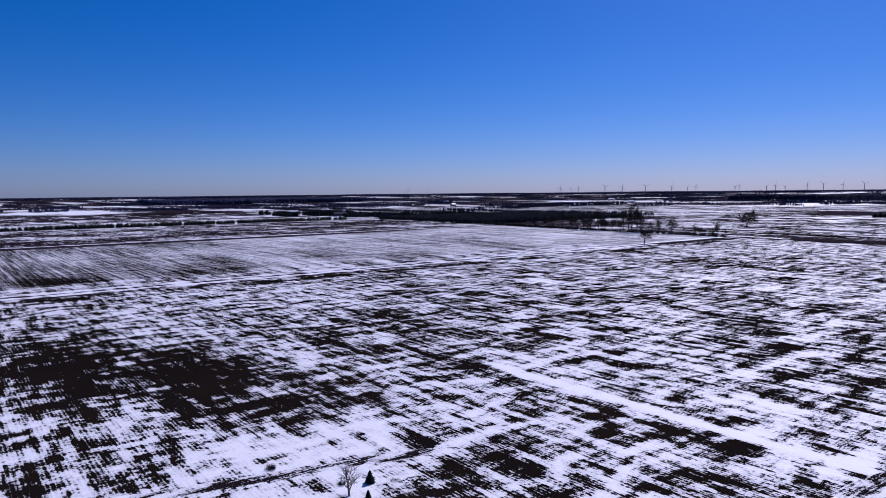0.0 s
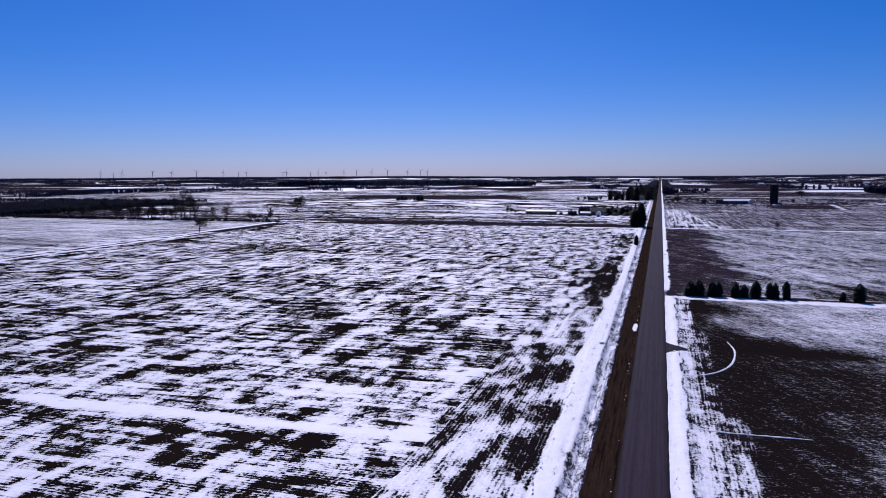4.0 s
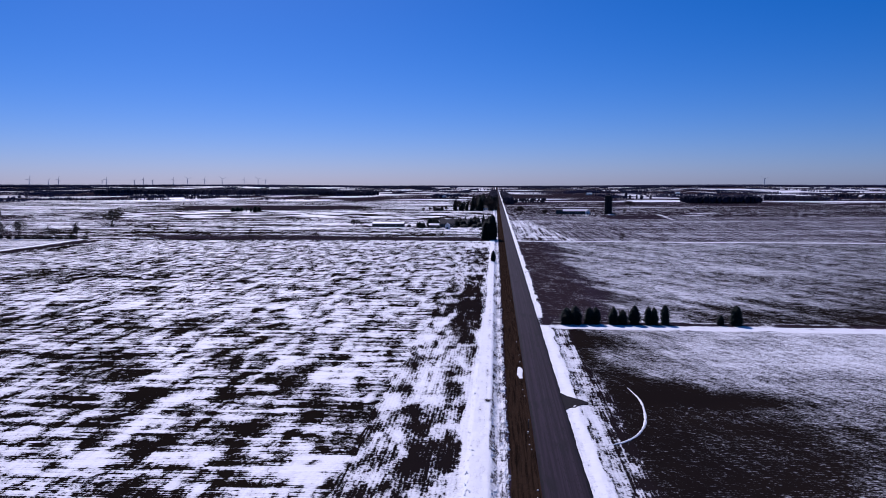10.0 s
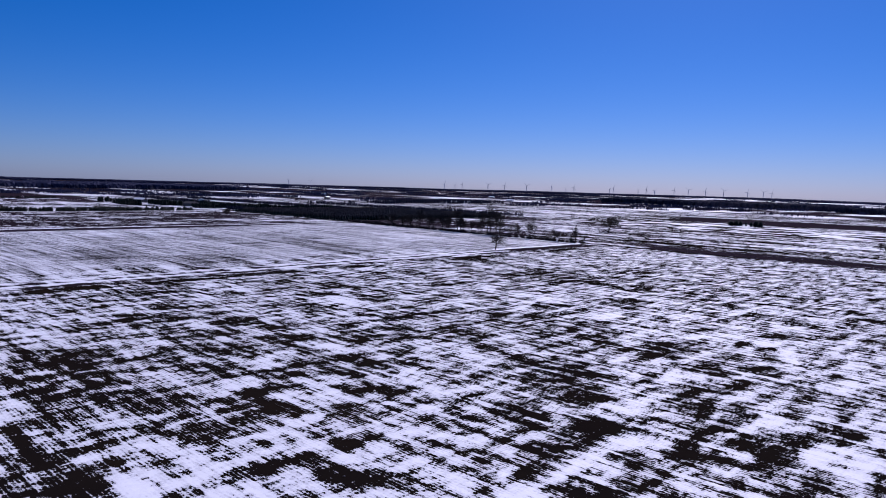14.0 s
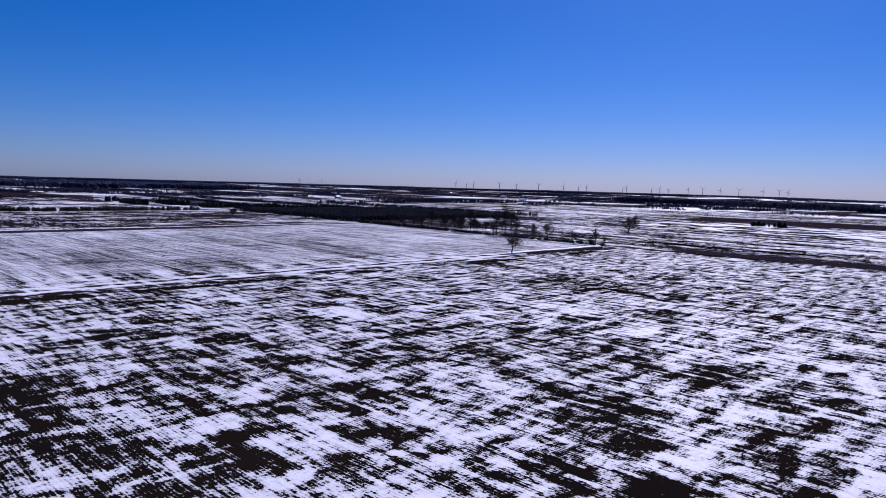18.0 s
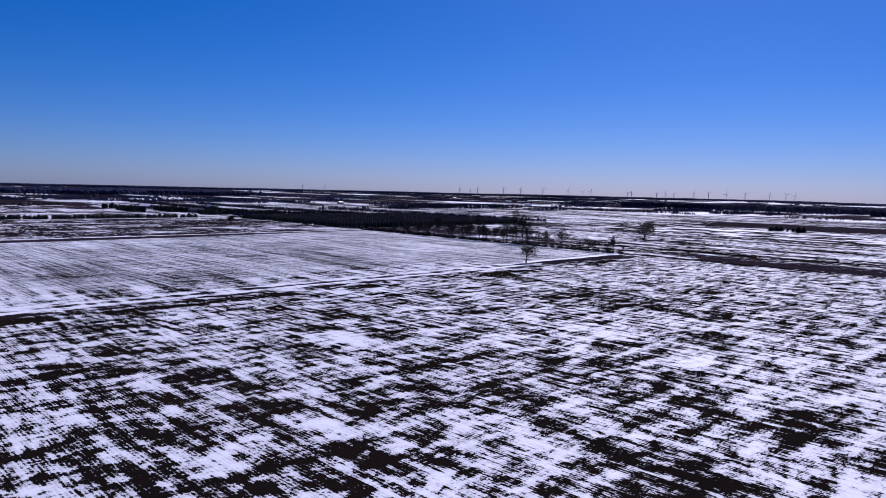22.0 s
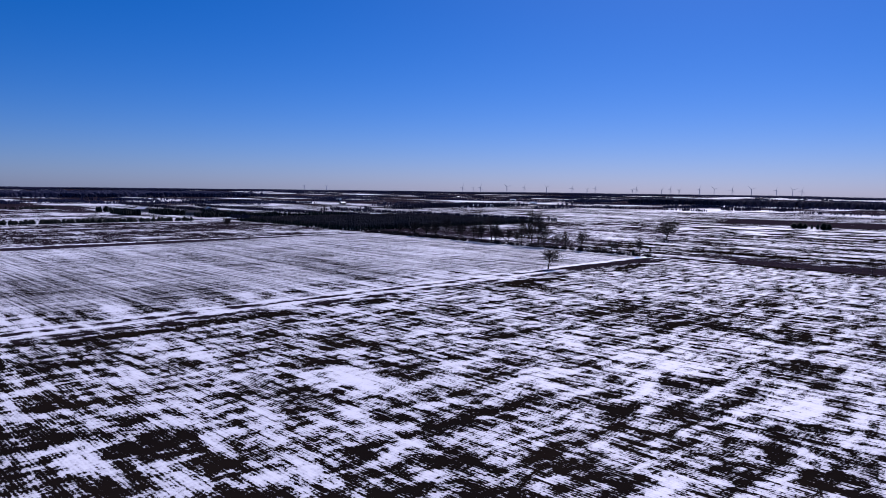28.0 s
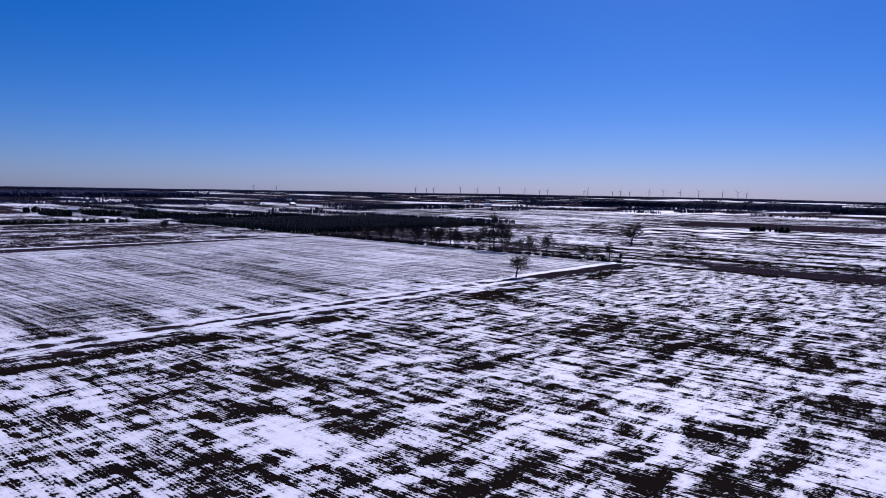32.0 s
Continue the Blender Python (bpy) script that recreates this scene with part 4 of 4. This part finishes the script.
shrub("shrub", 0.9, 1.6, 23, "grey brush poking through the roadside snowbank", -11.4, 130)
clods("snow_clods", "rough lumps of ploughed snow along the roadside ditch", fill(51, 2.2, (-10.6, 40, -7.7, 230)), 51, 0.07, 0.3, 1.5)
clods("snow_clods", "sparser ploughed snow lumps along the farther ditch", fill(52, 0.9, (-10.6, 230, -7.7, 500)), 52, 0.1, 0.35, 1.6)
clods("snow_clods", "crumbled snow along the ragged edge of the snowbank", fill(53, 1.6, (-14.6, 45, -13.4, 260)), 53, 0.06, 0.26, 1.4)
clods("snow_clods", "crumbled snow along the road's bare shoulder", fill(54, 1.5, (3.5, 50, 4.6, 260), (6.0, 50, 7.6, 195)), 54, 0.05, 0.2, 1.8)
tufts("verge_grass", "short dead brown grass on the road verge", fill(31, 6.0, (-7.6, 30, -3.7, 200)), 31, 0.11, WEEDS)
tufts("verge_grass", "dead brown grass along the farther road verge", fill(32, 3.0, (-7.6, 200, -3.7, 520)), 32, 0.16, WEEDS)
tufts("ditch_weeds", "sparse dark weed stems poking through the ditch snow", fill(37, 1.1, (-9.75, 40, -9.35, 330), (-11.9, 50, -11.5, 200)), 37, 0.16, TWIGS)
tufts("ditch_weeds", "dry weeds along the crusted ditch edge", fill(38, 1.2, (-9.2, 40, -7.8, 300)), 38, 0.13, WEEDS)
tufts("weeds", "tall dead weeds on the ditch bank", fill(33, 0.7, (-300, 499, -22, 543)), 33, 0.7, WEEDS)
tufts("weeds", "dead weeds along the cedar row", fill(34, 1.6, (8, 205.6, 130, 209)), 34, 0.5, WEEDS)
tufts("weeds", "sparse dead weeds on a boundary strip", fill(35, 0.35, (12, 496, 320, 501)), 35, 0.8, WEEDS)
tufts("weeds", "dead weeds beside the farm track", fill(36, 0.5, (-316, 385, -304, 484)), 36, 0.5, WEEDS)

def marker_post(x, y):
    ob = base("marker_post", x, y, float(height(x, y)) - 0.1)
    bm = bmesh.new()
    tube(bm, [((0, 0, 0), 0.045), ((0, 0, 1.5), 0.04)], 8)
    part("post", bm, OLD_WOOD, ob)
    bm = bmesh.new()
    box(bm, -0.07, -0.02, 1.2, 0.07, 0.02, 1.62)
    part("reflector_plate", bm, GALVANISED, ob)
    return tagged(ob, "thin weathered marker post on the brown verge", "post")


marker_post(-4.1, 116.7)

# hedgerow of bare trees between the fields: x, height, crown width
HEDGE = [(-508, 14.5, 8), (-536, 10, 8), (-566, 9, 7), (-478, 13, 7), (-472, 11, 5), (-466, 12.3, 6), (-458, 17.0, 11), (-448, 10, 7), (-439, 9.2, 7), (-431, 9.7, 6), (-424, 17.2, 9), (-416, 22.4, 11), (-406, 15, 9), (-383, 10.3, 6), (-372, 13.6, 9), (-346, 7.7, 6), (-341, 7.0, 5), (-411, 18, 8), (-452, 12, 8), (-487, 11, 8), (-497, 12, 7), (-520, 11, 8), (-551, 10, 8), (-420, 12, 8), (-401, 9, 8), (-394, 8, 7)]
for k, (x, h, w) in enumerate(HEDGE):
    size = "tall" if h > 16 else "slender" if w < 6.5 else "bushy"
    tagged(bare_tree("tree", h * 1.32, w * 1.75, 60 + k, size + " leafless tree in the hedgerow between two fields", x, 488.5 + 2.2 * math.sin(k * 2.3), 6 if h > 9 else 5), group="hedgerow trees")
for k in range(90):
    rnd = random.Random(200 + k)
    x = -612 + 3.3 * k + rnd.uniform(-2, 2)
    h = rnd.uniform(2.4, 5.6)
    tagged(shrub("shrub", h, h * rnd.uniform(1.4, 2.0), 200 + k, "tangled leafless brush at the foot of the hedgerow", x, 488 + rnd.uniform(-2.5, 2.5)), group="hedgerow brush")
conifer("cedar_tree", 4.3, 2.6, 120, "small dark cedar beside the corner tree", -328.5, 487, tiers=20, low=0.01, oval=True)
bare_tree("tree", 6.5, 3, 121, "thin sapling at the field corner", -318, 490, 5)

# row of small evergreens along the far side of the third field
for k in range(135):
    rnd = random.Random(300 + k)
    y = -40 + 3.6 * k + rnd.uniform(-1.5, 1.5)
    if rnd.random() < 0.06:
        continue
    h = rnd.uniform(4.4, 6.0)
    tagged(conifer("cedar_tree", h, h * 1.2, 300 + k, "dark evergreen in a long windbreak row", -914 + rnd.uniform(-1, 1), y, tiers=12, low=0.0, oval=True), group="windbreak evergreens")

# dark bushes standing in the snowy field beyond the ditch
for k, (x, h, w) in enumerate(((-392, 7.5, 8), (-386, 8.5, 7), (-381, 7, 7), (-372, 6, 3), (-366, 6.5, 4), (-360, 8.5, 9), (-353, 8, 7))):
    tagged(conifer("evergreen_bush", h, w, 400 + k, "rounded dark evergreen in a clump on the field", x, 966 + (k % 3) * 2, tiers=20, low=0.0, oval=True), group="clump in the field")

# ---- farmstead west of the road ----
gabled("livestock_barn", "long low barn with a pale metal roof on snow", -113, 650, 0, 30, 9, 3.3, 1.3, BARN_WALL, STEEL_ROOF, doors=(("front", -12.4, 3, 0, 2.6), ("front", 12.4, 3, 0, 2.6)), windows=tuple(("front", -9 + 2.4 * k, 1.1, 1.3, 0.8) for k in range(8)), category="barn")
gabled("garden_shed", "small white shed with a pale roof", -54, 621, 90, 5, 4.2, 3.6, 1.9, WHITE_WALL, STEEL_ROOF, doors=(("left", 0, 1.4, 0, 2.1),), category="shed")
gabled("machine_shed", "dark weathered shed with a pitched roof among trees", -56, 652, 0, 14, 10, 3.6, 3.6, BARN_WALL, DARK_ROOF, doors=(("front", -2, 4, 0, 3.6),), windows=(("front", 4.5, 1.2, 1.4, 1.0),), category="shed")
gabled("farmhouse", "brown brick farmhouse with a dark roof", -37, 670, 8, 10.5, 8, 3.2, 2.6, BRICK_WALL, DARK_ROOF, doors=(("front", 0, 1.1, 0.2, 2.1),), windows=(("front", -4.0, 1.2, 1.0, 1.4), ("front", 4.0, 1.2, 1.0, 1.4), ("left", 0, 1.2, 1.0, 1.4)), category="house")
gabled("garage", "low garage with a snowy roof", -68, 640, 0, 9, 6, 2.6, 1.2, BARN_WALL, SNOW, doors=(("front", 0, 3.2, 0, 2.2),), category="garage")
FARM = [(-145, 652, 6.8, 9, 1), (-141, 656, 5, 6, 1), (-62, 668, 10, 8, 1), (-68, 662, 9, 7, 1), (-47, 690, 8, 7, 1), (-41, 697, 8.5, 6, 0), (-33, 696, 8, 7, 1), (-27, 690, 9, 6, 0), (-22, 676, 11, 8, 0), (-20, 640, 9, 7, 1), (-79.5, 631, 5, 5, 0), (-84, 640, 6, 5, 0), (-52, 676, 9.5, 9, 1), (-30, 700, 9, 8, 1), (-16, 690, 10, 8, 1)]
for k, (x, y, h, w, leafless) in enumerate(FARM):
    if leafless:
        tagged(bare_tree("tree", h, w, 500 + k, "bare yard tree beside the farm buildings", x, y, 5), group="farmyard trees")
    else:
        tagged(conifer("spruce_tree", h, w * 0.7, 500 + k, "dark spruce beside the farm buildings", x, y, tiers=24, spread=0.7, low=0.02), group="farmyard trees")
for k, (x, y, h, w) in enumerate(((-70, 656, 8.5, 8), (-66, 650, 7, 6), (-47.5, 655, 7, 6), (-44, 661, 8, 7), (-78, 636, 5, 5.5), (-81.5, 637, 5.5, 5), (-63, 628, 3, 5), (-29, 660, 6, 6), (-25, 652, 5, 7), (-27, 668, 7, 7), (-48, 640, 2.6, 5), (-92, 641, 3, 5), (-40, 645, 3, 8), (-30, 645, 3.2, 7), (-41, 657, 6.5, 7), (-34, 655, 8, 8), (-30, 657, 7.5, 7), (-73, 650, 9, 7), (-49, 650, 6, 5))):
    tagged(conifer("evergreen_bush", h, w, 540 + k, "rounded dark evergreen in the farmyard", x, y, tiers=20, low=0.0, oval=True), group="farmyard evergreens")
# tall grove farther along the road
for k in range(80):
    rnd = random.Random(600 + k)
    y = 1015 + 270 * rnd.random() ** 1.6
    x = rnd.uniform(-74, -9) if y < 1080 else rnd.uniform(-46, -8)
    if rnd.random() < 0.5:
        h = rnd.uniform(11, 22) * (1 if x > -58 else 0.75)
        tagged(conifer("spruce_tree", h, h * 0.5, 600 + k, "tall dark spruce in the grove along the road", x, y, tiers=26, spread=0.6, low=0.03, oval=k % 3 == 0), group="roadside grove")
    else:
        h = rnd.uniform(11, 20)
        tagged(bare_tree("tree", h * 1.2, h * 1.0, 600 + k, "tall bare tree in the grove along the road", x, y, 5), group="roadside grove")
for k, x in enumerate((-116, -108, -101, -96, -90, -84)):
    tagged(bare_tree("tree", 5.2 + (k % 3), 7, 660 + k, "bushy low tree beside the grove", x, 1008 + k, 5, stems=2), group="roadside grove")
gabled("house", "pale house half hidden in the roadside grove", -24, 1044, 0, 12, 9, 4.4, 3.0, WHITE_WALL, DARK_ROOF, windows=(("front", -3, 1.2, 1, 1.3), ("front", 3, 1.2, 1, 1.3)), category="house")
gabled("house", "low house with a dark roof beside the grove", -96, 1020, 0, 14, 8, 2.8, 2.2, BARN_WALL, DARK_ROOF, windows=(("front", -3, 1.2, 1, 1.1), ("front", 3, 1.2, 1, 1.1)), category="house")

# ---- barn and silo east of the road ----
barn = gabled("dairy_barn", "long barn with dark walls and a pale metal roof", 97, 931, 0, 33, 11, 4.0, 2.3, BARN_WALL, STEEL_ROOF, doors=(("front", -9, 3.4, 0, 3.2), ("front", 6, 2.4, 0, 2.4)), windows=tuple(("front", -4 + 2.2 * k, 1.0, 1.6, 0.9) for k in range(4)), category="barn")
gabled("lean_to_shed", "dark open-sided shed joined to the barn", 75.5, 931, 0, 9, 9, 5.6, 0.8, BARN_WALL, DARK_ROOF, doors=(("front", 0, 7, 0, 3.8),), category="shed")
gabled("milk_house", "small gabled wing at the end of the barn", 113, 926, 90, 9, 6, 3.8, 2.6, WHITE_WALL, STEEL_ROOF, doors=(("left", 0, 1.2, 0, 2.1),), category="shed")


def silo(x, y, r, tall):
    ob = base("silo", x, y, float(height(x, y)))
    bm = bmesh.new()
    tube(bm, [((0, 0, -0.3), r), ((0, 0, tall), r)], 36)
    part("wall", bm, CONCRETE, ob)
    for k in range(24):
        bm = bmesh.new()
        z = 0.6 + k * (tall - 1.0) / 24
        tube(bm, [((0, 0, z), r + 0.05), ((0, 0, z + 0.09), r + 0.05)], 36, False)
        part("hoop", bm, CONCRETE, ob)
    bm = bmesh.new()
    tube(bm, [((0, 0, tall + 0.004), r + 0.1), ((0, 0, tall + 0.5), r * 0.97), ((0, 0, tall + 1.1), r * 0.75), ((0, 0, tall + 1.5), r * 0.4), ((0, 0, tall + 1.65), 0.3)], 36)
    part("roof", bm, CONCRETE, ob)
    bm = bmesh.new()
    box(bm, r - 0.1, -0.6, 0, r + 1.0, 0.6, tall)
    part("chute", bm, BARN_WALL, ob)
    return tagged(ob, "tall dark concrete silo with steel hoops", "silo")


silo(138, 913, 4.4, 24.3)
gabled("feed_shed", "small low shed beside the silo", 146, 915, 0, 5, 4, 2.0, 0.8, BARN_WALL, DARK_ROOF, category="shed")
bm = bmesh.new()
tube(bm, [((0, 0, -0.4), 3.4), ((0, 0, 0.5), 2.6), ((0, 0, 0.9), 1.2)], 12)
for v in bm.verts:
    v.co.x *= 1.8
    v.co.y *= 1.0 + 0.2 * math.sin(v.co.x * 3)
pile = tagged(link("snow_pile", bm, SNOW, smooth=True), "white snow pile at the foot of the silo", "snow pile")
pile.matrix_world = pose(140, 902, float(height(140, 902)))


# ---- far woods, hedges and hamlets ----
woods("plantation", "dense young brown wood with dark evergreen edge", fill(1, 0.24, (-880, 500, -652, 772)), 1, 5.6, 0.0, YOUNG_WOOD, 0.8, even=0.3)
woods("plantation_edge", "dark evergreen fringe round the young wood", fill(2, 0.12, (-885, 487, -640, 497), (-652, 497, -640, 772), (-880, 770, -645, 782)), 2, 4.5, 0.9, NEEDLES, 1.2)
woods("bushes", "reddish brush along the far side of the ditch", fill(3, 0.05, (-640, 488, -520, 500)), 3, 3.0, 0.0, TWIGS, 1.6)
woods("farm_windbreak", "dark evergreens sheltering a distant farmyard", fill(4, 0.10, (-1180, 430, -1105, 452), (-1160, 482, -1090, 505), (-1255, 434, -1240, 455), (-1130, 530, -940, 545), (-1110, 500, -1080, 512)), 4, 8.5, 0.9, NEEDLES, 1.2)
woods("shelter_belt", "thick dark evergreen belt beyond the third field", fill(41, 0.09, (-1010, 488, -985, 555), (-985, 553, -945, 600), (-955, 600, -938, 705)), 41, 7.5, 0.8, NEEDLES, 1.3)
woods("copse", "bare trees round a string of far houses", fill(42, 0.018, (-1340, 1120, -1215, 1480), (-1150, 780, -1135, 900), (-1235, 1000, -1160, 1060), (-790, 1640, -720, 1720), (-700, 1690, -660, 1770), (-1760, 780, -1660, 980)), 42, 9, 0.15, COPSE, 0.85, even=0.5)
woods("forest", "wide dark forest on the far plain", fill(43, 0.004, (-2950, 560, -2500, 1420)), 43, 17, 0.0, HAZY_WOODS, 2.0, even=0.25)
woods("windbreak", "straight line of small far evergreens", fill(5, 0.2, (-1402, 240, -1396, 412)), 5, 5.0, 1.0, NEEDLES, 1.2)
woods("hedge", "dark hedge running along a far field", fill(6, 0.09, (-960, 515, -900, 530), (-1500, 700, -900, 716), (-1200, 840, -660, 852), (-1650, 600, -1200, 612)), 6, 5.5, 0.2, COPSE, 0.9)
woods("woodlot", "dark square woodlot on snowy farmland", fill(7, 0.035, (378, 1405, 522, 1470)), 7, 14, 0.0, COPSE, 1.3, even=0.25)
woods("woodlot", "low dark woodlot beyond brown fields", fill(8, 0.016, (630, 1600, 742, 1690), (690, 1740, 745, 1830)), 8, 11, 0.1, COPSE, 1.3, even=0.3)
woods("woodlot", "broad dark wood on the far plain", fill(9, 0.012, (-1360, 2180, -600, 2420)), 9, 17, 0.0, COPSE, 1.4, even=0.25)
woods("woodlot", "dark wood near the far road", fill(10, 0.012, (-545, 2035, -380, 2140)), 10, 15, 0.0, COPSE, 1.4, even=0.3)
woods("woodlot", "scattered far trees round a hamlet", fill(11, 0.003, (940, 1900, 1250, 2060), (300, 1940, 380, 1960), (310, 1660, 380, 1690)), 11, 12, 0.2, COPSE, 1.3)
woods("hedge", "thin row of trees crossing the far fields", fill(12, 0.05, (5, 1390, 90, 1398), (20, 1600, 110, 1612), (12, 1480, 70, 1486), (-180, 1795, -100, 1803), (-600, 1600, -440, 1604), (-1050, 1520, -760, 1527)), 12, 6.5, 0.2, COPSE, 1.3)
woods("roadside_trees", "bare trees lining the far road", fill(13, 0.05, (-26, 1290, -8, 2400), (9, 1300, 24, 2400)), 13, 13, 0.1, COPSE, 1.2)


def plain_of_woods(seed, count, near, far):
    """Belts of wood lying crosswise over the plain between two distances."""
    rnd = np.random.RandomState(seed)
    px, py = [], []
    for k in range(count):
        b = radians(rnd.uniform(-36, 92))
        r = near + (far - near) * rnd.rand()
        x, y = -r * math.sin(b), r * math.cos(b) + 40
        if abs(x) < 60:
            continue
        length, deep = rnd.uniform(90, 420), rnd.choice([8, 14, 40, 90])
        if rnd.rand() < 0.5:
            length, deep = deep, length
        n = int(10 + length * deep * 0.006 + max(length, deep) * 0.12)
        px.append(rnd.uniform(x - length / 2, x + length / 2, n))
        py.append(rnd.uniform(y - deep / 2, y + deep / 2, n))
    return np.concatenate(px), np.concatenate(py)


# no material given: these belts take the woods tone with haze painted in
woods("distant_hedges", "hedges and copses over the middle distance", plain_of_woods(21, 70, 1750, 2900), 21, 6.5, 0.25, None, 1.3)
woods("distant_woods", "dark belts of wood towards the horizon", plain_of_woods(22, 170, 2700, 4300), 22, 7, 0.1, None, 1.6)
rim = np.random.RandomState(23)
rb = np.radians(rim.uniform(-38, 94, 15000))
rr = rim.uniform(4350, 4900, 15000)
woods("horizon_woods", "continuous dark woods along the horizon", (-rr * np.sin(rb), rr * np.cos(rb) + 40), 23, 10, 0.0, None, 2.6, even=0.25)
HAMLETS = [(-1844, 2142), (-1800, 2100), (-1500, 1500), (-1300, 640), (-1235, 500), (-1420, 1750), (-900, 2600), (-150, 1862), (-1560, 1130), (900, 1960), (1010, 1990), (1120, 2040), (820, 2300), (300, 2300), (-480, 2500), (-2100, 1500), (-2300, 2300), (640, 2500), (-700, 3000), (-1250, 3100), (-1296, 1131), (-1229, 1250), (-1261, 1323), (-1253, 1364), (-1060, 510)]
for k, (x, y) in enumerate(HAMLETS):
    rnd = random.Random(700 + k)
    wide = rnd.uniform(12, 26)
    gabled("farm_building", ("white" if k % 2 else "grey") + " farm building on the distant plain", x, y, rnd.choice((0, 20, 90)), wide, 10, rnd.uniform(3.5, 5), 2.8, WHITE_WALL if k % 2 else BARN_WALL, STEEL_ROOF if k % 3 else DARK_ROOF, doors=(("front", 0, 3, 0, 2.8),), category="barn")


# ---- wind turbines on the horizon ----
def turbine(hub, blade, seed):
    ob = base("wind_turbine", 0, 0)
    bm = bmesh.new()
    tube(bm, [((0, 0, -2), 2.0), ((0, 0, hub * 0.5), 1.7), ((0, 0, hub), 1.25)], 12)
    part("tower", bm, TURBINE_WHITE, ob)
    bm = bmesh.new()
    box(bm, -1.3, -2.2, hub - 1.2, 1.3, 4.5, hub + 1.4)
    part("nacelle", bm, TURBINE_WHITE, ob)
    bm = bmesh.new()
    tube(bm, [((0, -2.2, hub), 1.2), ((0, -3.4, hub), 1.1), ((0, -4.2, hub), 0.4)], 10)
    rotor = part("hub", bm, TURBINE_WHITE, ob)
    for k in range(3):
        a = seed + k * 2.0944
        d = Vector((math.sin(a), 0, math.cos(a)))
        s = Vector((d.z, 0, -d.x))
        c = Vector((0, -3.2, hub))
        bm = bmesh.new()
        loops = []
        for f, w, t in ((0.0, 0.6, 0.6), (0.18, 1.15, 0.4), (0.6, 0.75, 0.2), (1.0, 0.2, 0.06)):
            p = c + d * (1 + f * blade)
            loops.append([bm.verts.new(p + s * w * u + Vector((0, t * v, 0))) for u, v in ((-0.5, -1), (1, -0.4), (1, 0.4), (-0.5, 1))])
        for p, q in zip(loops, loops[1:]):
            for i in range(4):
                bm.faces.new((p[i], p[(i + 1) % 4], q[(i + 1) % 4], q[i]))
        bm.faces.new(loops[0][::-1])
        bm.faces.new(loops[-1])
        part("blade", bm, TURBINE_WHITE, rotor)
    return tagged(ob, "tall three-bladed wind turbine on the horizon", "wind turbine", "wind farm")


BEARINGS = (18.6, 19.2, 20.3, 22.0, 23.35, 24.63, 25.7, 27.2, 27.86, 28.5, 30.45, 30.75, 33.65, 34.3, 35.5, 37.55, 39.4, 40.8, 43.0, 43.6, 44.5, 55.7, 57.5, -21.6)
models = [turbine(43, 24, 0.3), turbine(47, 27, 1.2), turbine(36, 17, 0.8)]
for k, b in enumerate(BEARINGS):
    a, r = radians(b), 4650 + 60 * math.sin(k * 1.7)
    x, y = -60 - r * math.sin(a), 50 + r * math.cos(a)
    at = pose(x, y, float(height(x, y)), 0, 0, b + 20 * math.sin(k * 2.9))
    small = b in (19.2, 27.2, 28.5, 30.75, 34.3, 41.0, 43.6, 55.7, 57.5)
    source = models[2] if small else models[k % 2]
    if k < 2 or (k == 9):
        models[(0, 1, 2)[k] if k < 2 else 2].matrix_world = at
    else:
        copy_thing(source, at)
